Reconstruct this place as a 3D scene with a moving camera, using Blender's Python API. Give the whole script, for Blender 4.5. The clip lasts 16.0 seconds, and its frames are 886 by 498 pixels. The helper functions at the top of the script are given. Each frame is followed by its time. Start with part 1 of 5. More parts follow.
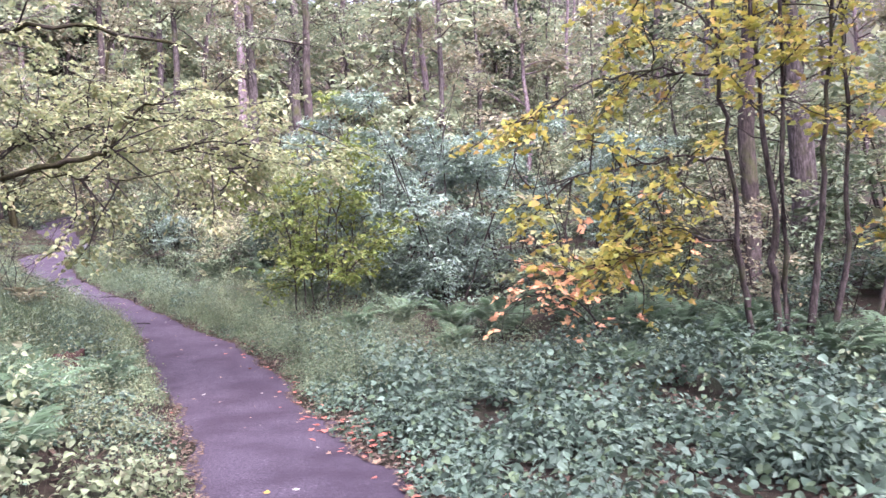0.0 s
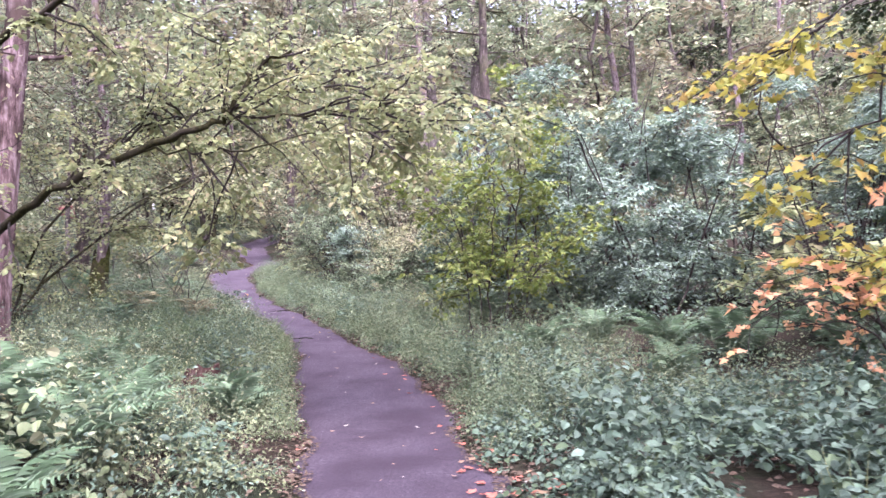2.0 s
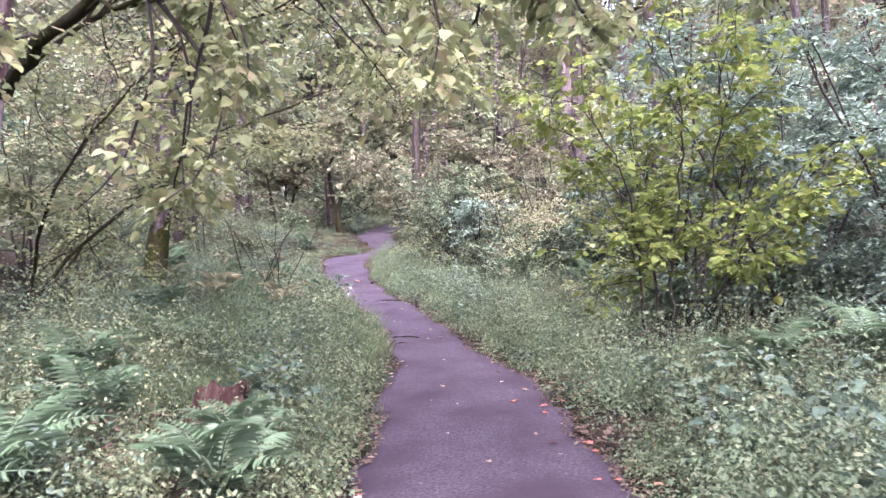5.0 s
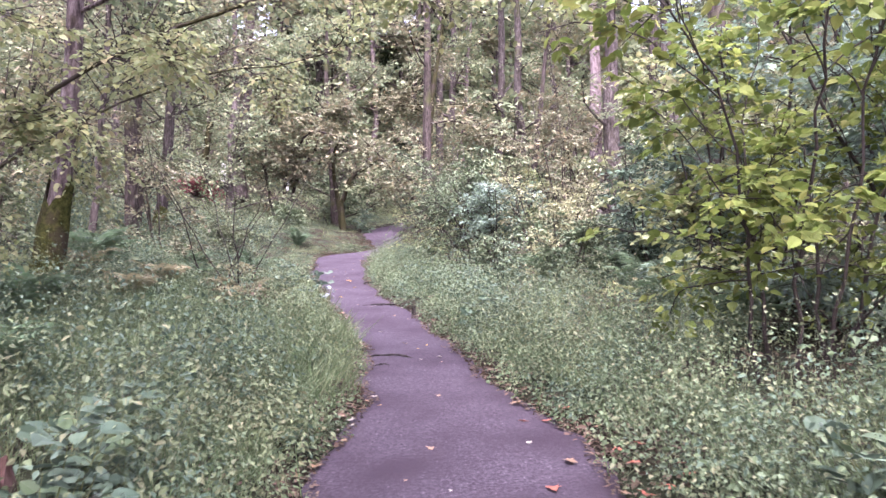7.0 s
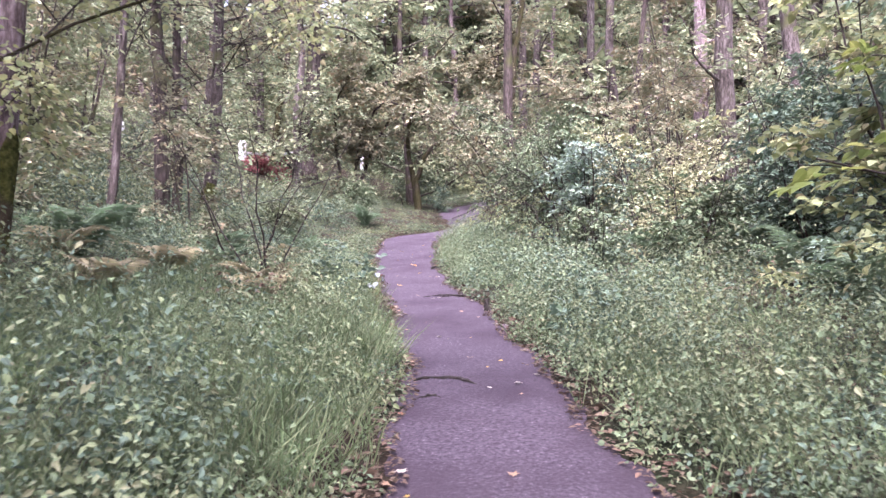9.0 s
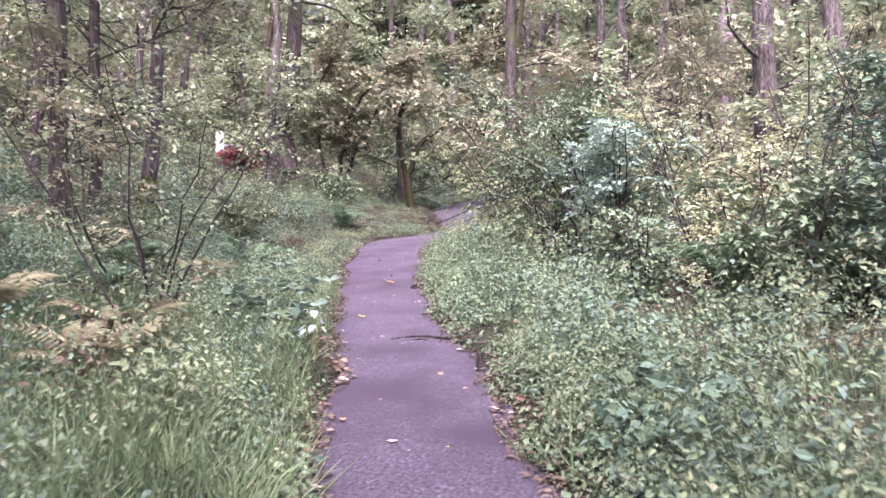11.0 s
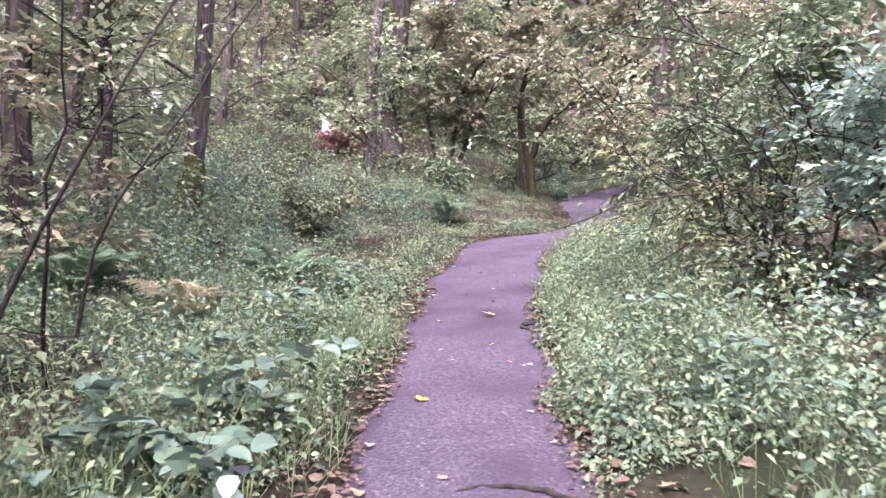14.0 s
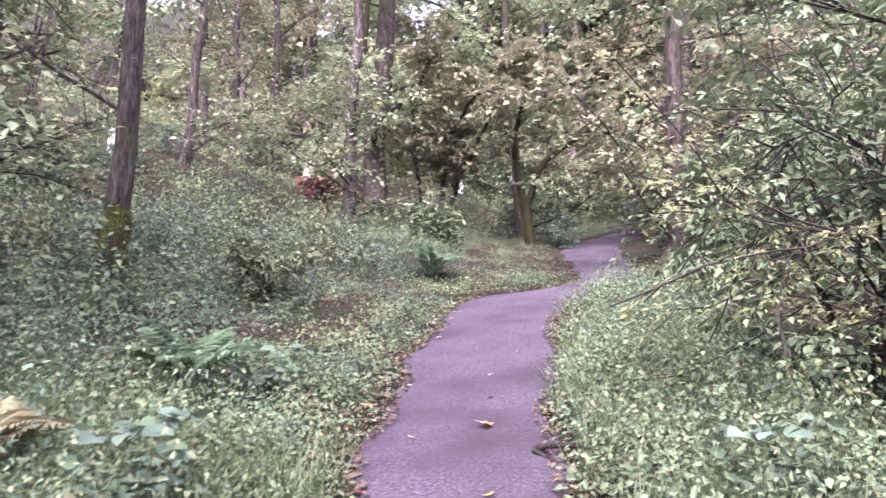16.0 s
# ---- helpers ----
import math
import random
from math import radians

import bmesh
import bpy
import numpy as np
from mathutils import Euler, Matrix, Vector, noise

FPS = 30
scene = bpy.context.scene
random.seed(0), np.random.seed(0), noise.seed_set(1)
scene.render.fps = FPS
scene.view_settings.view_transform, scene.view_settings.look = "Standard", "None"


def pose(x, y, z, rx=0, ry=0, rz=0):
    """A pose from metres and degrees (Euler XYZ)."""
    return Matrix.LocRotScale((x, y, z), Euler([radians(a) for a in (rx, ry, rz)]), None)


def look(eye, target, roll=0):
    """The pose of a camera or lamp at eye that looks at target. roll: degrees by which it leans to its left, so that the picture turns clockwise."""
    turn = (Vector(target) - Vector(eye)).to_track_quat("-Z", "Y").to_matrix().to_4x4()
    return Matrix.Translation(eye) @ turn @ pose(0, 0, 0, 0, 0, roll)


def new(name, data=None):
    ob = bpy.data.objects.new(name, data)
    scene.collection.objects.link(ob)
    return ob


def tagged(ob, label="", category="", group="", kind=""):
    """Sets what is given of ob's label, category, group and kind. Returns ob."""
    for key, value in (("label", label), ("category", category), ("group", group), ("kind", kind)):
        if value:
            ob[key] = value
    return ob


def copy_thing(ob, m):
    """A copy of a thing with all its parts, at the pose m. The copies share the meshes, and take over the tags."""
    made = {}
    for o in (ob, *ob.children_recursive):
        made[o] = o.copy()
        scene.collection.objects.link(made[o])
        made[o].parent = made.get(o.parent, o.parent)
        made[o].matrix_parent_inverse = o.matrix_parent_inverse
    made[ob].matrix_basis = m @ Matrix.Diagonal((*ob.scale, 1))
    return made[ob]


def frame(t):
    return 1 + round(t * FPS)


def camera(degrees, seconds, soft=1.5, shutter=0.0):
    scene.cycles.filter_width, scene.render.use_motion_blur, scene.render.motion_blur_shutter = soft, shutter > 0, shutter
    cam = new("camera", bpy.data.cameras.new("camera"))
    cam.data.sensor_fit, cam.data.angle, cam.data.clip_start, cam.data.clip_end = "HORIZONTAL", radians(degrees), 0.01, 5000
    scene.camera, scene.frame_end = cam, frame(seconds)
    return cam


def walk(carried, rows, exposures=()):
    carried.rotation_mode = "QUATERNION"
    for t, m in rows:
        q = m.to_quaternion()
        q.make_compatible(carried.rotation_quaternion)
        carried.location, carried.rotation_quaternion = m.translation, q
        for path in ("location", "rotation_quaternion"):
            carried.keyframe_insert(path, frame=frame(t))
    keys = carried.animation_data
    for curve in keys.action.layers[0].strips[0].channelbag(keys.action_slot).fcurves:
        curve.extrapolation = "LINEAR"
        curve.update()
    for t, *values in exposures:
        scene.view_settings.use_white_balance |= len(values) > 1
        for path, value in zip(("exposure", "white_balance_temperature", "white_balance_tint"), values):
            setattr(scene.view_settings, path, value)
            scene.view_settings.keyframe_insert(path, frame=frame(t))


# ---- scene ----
cam = camera(64.0, 16.0, soft=1.5, shutter=0.25)
# seconds, eye, heading to the left of +y, pitch up, lean
PATH = [
    (0, (0.000, 0.000, 1.500), -12.49, 1.68, -1.81),
    (0.5, (0.184, 0.778, 1.383), -9.81, 2.25, -1.10),
    (1, (0.307, 1.537, 1.307), -5.08, 1.77, -1.04),
    (1.5, (0.317, 2.307, 1.249), -0.46, 2.64, -1.22),
    (2, (0.349, 3.072, 1.155), 2.51, 4.07, -1.93),
    (2.5, (0.348, 3.841, 1.091), 5.68, 4.22, -1.48),
    (3, (0.337, 4.608, 1.047), 7.08, 4.30, -1.38),
    (3.5, (0.233, 5.379, 1.024), 9.40, 3.68, -1.49),
    (4, (0.182, 6.101, 1.041), 10.30, 3.74, -1.66),
    (4.5, (0.054, 6.774, 1.064), 13.50, 3.42, -1.27),
    (4.7, (-0.018, 7.054, 1.076), 13.59, 3.68, -1.03),
    (6.8, (-0.754, 10.713, 1.000), 14.77, 3.87, 0.51),
    (7, (-0.792, 10.999, 1.023), 14.99, 4.33, 0.36),
    (7.5, (-0.877, 11.682, 1.064), 17.96, 5.07, -0.19),
    (8, (-1.043, 12.404, 1.095), 19.94, 4.65, 0.72),
    (8.5, (-1.250, 13.115, 1.122), 21.19, 3.95, 0.40),
    (8.7, (-1.354, 13.396, 1.125), 21.78, 3.36, 0.46),
    (10.8, (-2.375, 16.683, 1.540), 21.94, 2.03, -0.03),
    (11, (-2.470, 16.961, 1.578), 21.95, 2.52, 0.33),
    (11.5, (-2.696, 17.633, 1.663), 22.24, 3.19, 0.66),
    (12, (-2.987, 18.275, 1.735), 24.29, 3.24, 1.13),
    (12.5, (-3.215, 18.922, 1.783), 25.68, 3.06, 1.06),
    (13, (-3.491, 19.532, 1.856), 28.86, 2.15, 1.14),
    (13.5, (-3.754, 20.147, 1.941), 29.49, 2.55, 1.76),
    (14, (-4.047, 20.729, 2.013), 31.97, 1.49, 1.72),
    (14.5, (-4.391, 21.255, 2.101), 32.92, 1.78, 2.41),
    (15, (-4.700, 21.756, 2.183), 33.69, 2.66, 1.70),
    (15.5, (-4.978, 22.279, 2.238), 34.22, 3.73, 1.44),
    (16, (-5.130, 22.755, 2.307), 31.61, 5.29, 0.86),
]


def aim(eye, yaw, pitch, roll):
    a, b = radians(yaw), radians(pitch)
    e = Vector(eye)
    return look(e, e + 2 * Vector((-math.sin(a) * math.cos(b), math.cos(a) * math.cos(b), math.sin(b))), roll)


walk(cam, [(t, aim(e, y, p, r)) for t, e, y, p, r in PATH],
     exposures=[(0, 3.36, 5680, 37), (5, 3.42, 5700, 37), (7.5, 3.5, 5820, 37), (11, 3.47, 5780, 37), (16, 3.5, 5780, 37)])

# ---- light: a bright overcast sky ----
world = bpy.data.worlds.new("overcast_sky")
scene.world = world
world.use_nodes = True
wn, wl = world.node_tree.nodes, world.node_tree.links
sky = wn.new("ShaderNodeTexSky")
sky.sky_type, sky.sun_disc = "NISHITA", False
sky.sun_elevation, sky.sun_rotation = radians(55), radians(165)
sky.air_density, sky.dust_density = 1.0, 6.0
grey = wn.new("ShaderNodeHueSaturation")
grey.inputs["Saturation"].default_value = 0.5
wl.new(sky.outputs[0], grey.inputs["Color"])
wl.new(grey.outputs[0], wn["Background"].inputs["Color"])
wn["Background"].inputs["Strength"].default_value = 0.15
sun = new("sun", bpy.data.lights.new("sun", "SUN"))
sun.data.energy, sun.data.angle, sun.data.color = 0.7, radians(60), (1.0, 0.96, 0.9)
sun.matrix_world = look((0, 0, 60), (-60 * 0.26 * 0.7, 60 * 0.966 * 0.7, 0))


# ---- materials ----
def mat(name):
    m = bpy.data.materials.new(name)
    m.use_nodes = True
    return m, m.node_tree.nodes, m.node_tree.links, m.node_tree.nodes["Principled BSDF"]


def ramp(nodes, stops):
    r = nodes.new("ShaderNodeValToRGB")
    els = r.color_ramp.elements
    while len(els) < len(stops):
        els.new(0.5)
    for el, (p, c) in zip(els, stops):
        el.position, el.color = p, (*c, 1)
    return r


def leaf_mat(name, colours, rough=0.55, through_light=0.2, vary=0.42, patch=2.2, tone=0.5, gloss=0.12):
    m, n, l, b = mat(name)
    geo = n.new("ShaderNodeNewGeometry")
    k = len(colours)
    mean = [sum(c[i] for c in colours) / k for i in range(3)]
    colours = [[0.65 * v + 0.35 * m for v, m in zip(c, mean)] for c in colours]
    soft = []
    for i, c in enumerate(colours):
        c = [v * (1.0, 0.76, 1.1, 0.9, 1.05, 0.8, 1.0)[i % 7] for v in c]
        y = 0.3 * c[0] + 0.6 * c[1] + 0.1 * c[2]
        soft.append([tone * (0.95 * v + 0.05 * y) for v in c])
    r = ramp(n, [((i + 0.5) / k, c) for i, c in enumerate(soft)])
    l.new(geo.outputs["Random Per Island"], r.inputs[0])
    tex = n.new("ShaderNodeTexNoise")
    tex.inputs["Scale"].default_value = patch
    tex.inputs["Detail"].default_value = 5
    l.new(geo.outputs["Position"], tex.inputs["Vector"])
    span = n.new("ShaderNodeMapRange")
    span.inputs["From Min"].default_value, span.inputs["From Max"].default_value = 0.3, 0.7
    span.inputs["To Min"].default_value, span.inputs["To Max"].default_value = 1 - vary, 1 + vary
    l.new(tex.outputs[0], span.inputs["Value"])
    mul = n.new("ShaderNodeMix")
    mul.data_type, mul.blend_type = "RGBA", "MULTIPLY"
    mul.inputs[0].default_value = 1.0
    l.new(r.outputs[0], mul.inputs[6])
    l.new(span.outputs[0], mul.inputs[7])
    l.new(mul.outputs[2], b.inputs["Base Color"])
    b.inputs["Roughness"].default_value = rough
    b.inputs["Specular IOR Level"].default_value = gloss
    tr = n.new("ShaderNodeBsdfTranslucent")
    l.new(mul.outputs[2], tr.inputs[0])
    mix = n.new("ShaderNodeMixShader")
    mix.inputs[0].default_value = through_light
    l.new(b.outputs[0], mix.inputs[1])
    l.new(tr.outputs[0], mix.inputs[2])
    l.new(mix.outputs[0], n["Material Output"].inputs[0])
    return m


def grain_mat(name, stops, scale, rough=0.9, bump=0.4, stretch=(1, 1, 1), second=None, detail=8, coords="Object", gloss=0.06):
    m, n, l, b = mat(name)
    co = n.new("ShaderNodeTexCoord")
    mp = n.new("ShaderNodeMapping")
    mp.inputs["Scale"].default_value = stretch
    l.new(co.outputs[coords], mp.inputs[0])
    tex = n.new("ShaderNodeTexNoise")
    tex.inputs["Scale"].default_value, tex.inputs["Detail"].default_value = scale, detail
    tex.inputs["Roughness"].default_value = 0.7
    l.new(mp.outputs[0], tex.inputs["Vector"])
    r = ramp(n, stops)
    l.new(tex.outputs[0], r.inputs[0])
    out = r.outputs[0]
    if second:
        big = n.new("ShaderNodeTexNoise")
        big.inputs["Scale"].default_value, big.inputs["Detail"].default_value = second[0], 4
        l.new(co.outputs[coords], big.inputs["Vector"])
        sr = ramp(n, [(second[2], (0, 0, 0)), (second[3], (1, 1, 1))])
        l.new(big.outputs[0], sr.inputs[0])
        mx = n.new("ShaderNodeMix")
        mx.data_type = "RGBA"
        l.new(sr.outputs[0], mx.inputs[0])
        l.new(out, mx.inputs[6])
        mx.inputs[7].default_value = (*second[1], 1)
        out = mx.outputs[2]
    l.new(out, b.inputs["Base Color"])
    b.inputs["Roughness"].default_value = rough
    b.inputs["Specular IOR Level"].default_value = gloss
    bp = n.new("ShaderNodeBump")
    bp.inputs["Strength"].default_value, bp.inputs["Distance"].default_value = bump, 0.02
    l.new(tex.outputs[0], bp.inputs["Height"])
    l.new(bp.outputs[0], b.inputs["Normal"])
    return m


ASPHALT = grain_mat("worn_asphalt", [(0.3, (0.016, 0.0122, 0.0158)), (0.46, (0.038, 0.0298, 0.0372)), (0.6, (0.061, 0.05, 0.060)), (0.68, (0.14, 0.118, 0.136))], 38, 0.85, 0.5,
                    second=(1.3, (0.029, 0.0215, 0.0275), 0.4, 0.66))
SOIL = grain_mat("forest_soil", [(0.3, (0.007, 0.0055, 0.004)), (0.5, (0.018, 0.0135, 0.009)), (0.7, (0.045, 0.032, 0.022))], 14, 0.95, 0.8,
                 second=(0.6, (0.013, 0.016, 0.008), 0.45, 0.6))
BARK = grain_mat("grey_brown_bark", [(0.36, (0.013, 0.0105, 0.009)), (0.5, (0.046, 0.037, 0.033)), (0.66, (0.115, 0.098, 0.092))], 15, 0.9, 0.9,
                 (1, 1, 0.22), second=(1.3, (0.045, 0.047, 0.02), 0.55, 0.72))
BARK_RED = grain_mat("reddish_flaking_bark", [(0.36, (0.022, 0.014, 0.013)), (0.5, (0.085, 0.056, 0.054)), (0.64, (0.19, 0.145, 0.145))], 12, 0.9, 1.0, (1, 1, 0.25), second=(1.6, (0.05, 0.035, 0.03), 0.5, 0.62))
BARK_DARK = grain_mat("dark_bark", [(0.34, (0.011, 0.0085, 0.0075)), (0.5, (0.036, 0.028, 0.0245)), (0.7, (0.085, 0.07, 0.063))], 14, 0.9, 0.9,
                      (1, 1, 0.25), second=(1.5, (0.045, 0.048, 0.02), 0.52, 0.72))
BARK_PINK = grain_mat("reddish_grey_bark", [(0.36, (0.03, 0.022, 0.021)), (0.5, (0.095, 0.072, 0.07)), (0.66, (0.2, 0.165, 0.165))], 15, 0.9, 0.8,
                      (1, 1, 0.25), second=(1.2, (0.12, 0.1, 0.05), 0.55, 0.7))
MOSS = grain_mat("mossy_bark", [(0.3, (0.008, 0.007, 0.004)), (0.5, (0.022, 0.02, 0.009)), (0.75, (0.05, 0.047, 0.018))], 22, 0.95, 0.9,
                 second=(2.0, (0.03, 0.024, 0.019), 0.5, 0.62))
MOSS_GREEN = grain_mat("green_moss", [(0.36, (0.012, 0.013, 0.004)), (0.5, (0.034, 0.036, 0.01)), (0.66, (0.075, 0.076, 0.022))], 18, 0.95, 1.0, second=(3.5, (0.035, 0.027, 0.018), 0.46, 0.6))
TWIG = grain_mat("dark_twig", [(0.3, (0.012, 0.01, 0.009)), (0.7, (0.045, 0.036, 0.031))], 30, 0.85, 0.3)
STEM = grain_mat("green_stem", [(0.3, (0.07, 0.09, 0.03)), (0.7, (0.15, 0.15, 0.07))], 30, 0.7, 0.2)
ROTTEN = grain_mat("reddish_rotten_wood", [(0.3, (0.018, 0.010, 0.008)), (0.52, (0.06, 0.034, 0.028)), (0.75, (0.13, 0.085, 0.075))], 14, 0.95, 1.0, (1, 1, 0.3))
CHARRED = grain_mat("blackened_wood", [(0.3, (0.008, 0.007, 0.006)), (0.7, (0.035, 0.03, 0.026))], 20, 0.8, 0.8, (1, 1, 0.3))
WHITE = grain_mat("chalky_white_paint", [(0.3, (0.4, 0.39, 0.37)), (0.7, (0.58, 0.57, 0.55))], 20, 0.7, 0.2)
STEEL = grain_mat("dull_galvanised_steel", [(0.3, (0.3, 0.31, 0.32)), (0.7, (0.45, 0.46, 0.47))], 20, 0.5, 0.1)

G_HERB = leaf_mat("herb_leaf", [(0.14, 0.2, 0.085), (0.19, 0.27, 0.12), (0.23, 0.3, 0.16), (0.16, 0.24, 0.14), (0.25, 0.33, 0.19), (0.12, 0.2, 0.1), (0.32, 0.32, 0.18)])
G_PALE = leaf_mat("pale_weed_leaf", [(0.24, 0.3, 0.13), (0.3, 0.35, 0.17), (0.33, 0.39, 0.21), (0.2, 0.27, 0.11), (0.26, 0.33, 0.17), (0.3, 0.36, 0.2), (0.38, 0.36, 0.2)], tone=0.46)
G_BLUE = leaf_mat("blue_green_leaf", [(0.11, 0.18, 0.12), (0.15, 0.23, 0.16), (0.2, 0.28, 0.21), (0.13, 0.21, 0.12), (0.22, 0.31, 0.22), (0.2, 0.29, 0.12)], 0.5, tone=0.44, gloss=0.1)
# pale tone includes the sky's sheen on the shrub leaves, put into the colour
G_SILVER = leaf_mat("pale_blue_shrub_leaf", [(0.25, 0.34, 0.27), (0.31, 0.4, 0.34), (0.22, 0.34, 0.17), (0.35, 0.44, 0.4), (0.28, 0.38, 0.22)], 0.55, 0.3, tone=0.62, gloss=0.05)
G_FERN = leaf_mat("fern_green", [(0.15, 0.25, 0.12), (0.21, 0.31, 0.17), (0.25, 0.34, 0.21)])
G_FERN_DRY = leaf_mat("dry_fern", [(0.4, 0.36, 0.19), (0.46, 0.4, 0.25), (0.34, 0.33, 0.15)])
G_GRASS = leaf_mat("grass_blade", [(0.14, 0.23, 0.09), (0.2, 0.28, 0.12), (0.3, 0.33, 0.18), (0.17, 0.26, 0.1)], tone=0.42)
G_VINE = leaf_mat("vine_maple_leaf", [(0.26, 0.31, 0.12), (0.33, 0.37, 0.15), (0.28, 0.34, 0.18), (0.42, 0.4, 0.15), (0.22, 0.29, 0.14), (0.48, 0.4, 0.22)], 0.5, 0.5, tone=0.7)
G_LIME = leaf_mat("hazel_leaf", [(0.2, 0.3, 0.05), (0.28, 0.36, 0.07), (0.34, 0.4, 0.08), (0.16, 0.25, 0.07), (0.4, 0.4, 0.1)], 0.5, 0.5, tone=0.48)
G_RED = leaf_mat("red_shrub_leaf", [(0.36, 0.09, 0.1), (0.42, 0.14, 0.14), (0.28, 0.08, 0.08), (0.4, 0.18, 0.16)], 0.6, 0.25, 0.3, tone=0.55)
G_YELLOW = leaf_mat("yellow_maple_leaf", [(0.5, 0.42, 0.05), (0.42, 0.4, 0.06), (0.36, 0.4, 0.06), (0.66, 0.36, 0.12), (0.3, 0.36, 0.08)], 0.5, 0.5, tone=0.8)
G_ORANGE = leaf_mat("orange_maple_leaf", [(0.85, 0.42, 0.2), (0.85, 0.46, 0.26), (0.82, 0.5, 0.18), (0.8, 0.36, 0.18)], 0.5, 0.4, 0.2, 1.6, 0.75)
G_CREAM = leaf_mat("cream_leaf", [(0.46, 0.47, 0.22), (0.55, 0.54, 0.3), (0.38, 0.42, 0.18), (0.6, 0.58, 0.36)], 0.45, 0.35, 0.25, tone=0.6)
G_FAR = leaf_mat("forest_leaf", [(0.16, 0.21, 0.11), (0.22, 0.27, 0.14), (0.28, 0.31, 0.17), (0.18, 0.25, 0.15), (0.36, 0.34, 0.18)], 0.5, 0.35, 0.5, 0.35, 0.78)
G_RUST = leaf_mat("fading_forest_leaf", [(0.38, 0.36, 0.2), (0.44, 0.42, 0.27), (0.28, 0.35, 0.18), (0.54, 0.37, 0.2), (0.42, 0.44, 0.29)], 0.5, 0.35, 0.45, 0.5, 0.45)
G_DARK = leaf_mat("conifer_needles", [(0.045, 0.07, 0.03), (0.07, 0.1, 0.045), (0.1, 0.125, 0.06)], 0.6, 0.15, 0.4, 0.5)
G_FROST = leaf_mat("frosted_leaf", [(0.4, 0.46, 0.46), (0.5, 0.55, 0.55), (0.3, 0.38, 0.36)], 0.5, 0.2, 0.2, tone=0.6)
L_RED = leaf_mat("fallen_red_leaf", [(0.5, 0.1, 0.08), (0.46, 0.15, 0.1), (0.55, 0.2, 0.12), (0.36, 0.09, 0.07)], 0.6, 0.1, 0.2)
L_TAN = leaf_mat("fallen_tan_leaf", [(0.46, 0.3, 0.16), (0.4, 0.22, 0.12), (0.55, 0.42, 0.26)], 0.6, 0.1, 0.2)
L_GOLD = leaf_mat("fallen_yellow_leaf", [(0.75, 0.5, 0.06), (0.7, 0.42, 0.08)], 0.55, 0.15, 0.1)
L_PALE = leaf_mat("fallen_pale_leaf", [(0.62, 0.58, 0.48), (0.55, 0.5, 0.4)], 0.55, 0.1, 0.1)
LITTER = leaf_mat("litter_leaf", [(0.15, 0.1, 0.065), (0.2, 0.14, 0.09), (0.11, 0.08, 0.05), (0.23, 0.18, 0.12), (0.17, 0.1, 0.075)], 0.7, 0.1)

# ---- terrain ----
GY = [-60, -10, 0, 1.5, 3, 4.6, 6, 10.8, 13.4, 15, 16.7, 19.5, 22.7, 25, 27, 33.5, 49, 58, 75, 110, 180, 260]
GZ = [3, .5, 0, -.19, -.34, -.45, -.47, -.5, -.37, -.2, .04, .38, .8, 1.15, 1.45, 2.6, 5.3, 7.0, 14, 34, 70, 90]
EY = [-30, 0, 7, 9, 11, 13, 15, 17, 19, 21, 23, 25, 27, 29, 31, 33, 33.8, 34.4, 35, 36, 38, 42, 46, 54, 62, 80, 260]
EL = [-.6, -.75, -.85, -1.2, -1.6, -2.2, -2.75, -3.2, -3.85, -4.95, -6.0, -7.2, -8.3, -9.4, -10.3, -11.1, -11.1, -10.5, -10.1, -10.2, -11.1, -12.9, -14.6, -14.4, -10.5, -5, -5]
ER = [1.2, 1.15, 1.0, .58, .2, -.05, -.6, -1.45, -2.6, -3.5, -4.6, -5.8, -6.9, -7.7, -8.6, -9.2, -9.0, -8.7, -8.5, -8.6, -9.6, -11.2, -12.5, -12.0, -7.8, -2, -2]
fine_y = np.arange(-62, 262, 0.25)
fine_z = np.convolve(np.pad(np.interp(fine_y, GY, GZ), 4, "edge"), np.ones(9) / 9, "valid")


def edge_l(y):
    return np.interp(y, EY, EL) + 0.06 * np.sin(y * 2.3) + 0.04 * np.sin(y * 5.1 + 1)


def edge_r(y):
    return np.interp(y, EY, ER) + 0.06 * np.sin(y * 1.9 + 2) + 0.04 * np.sin(y * 4.7)


def swell(x, y):
    return 0.5 * np.sin(x * 0.9 + 1.3 * np.sin(y * 0.37)) * np.sin(y * 0.8 + 0.7 * x) + 0.3 * np.sin(x * 2.3 + y * 1.1) + 0.2 * np.sin(3.1 * y - 1.7 * x)


def beside(x, y):
    """How far a place lies off the path, to its left and to its right."""
    return np.maximum(edge_l(y) - x, 0) * 0.88, np.maximum(x - edge_r(y), 0) * 0.88


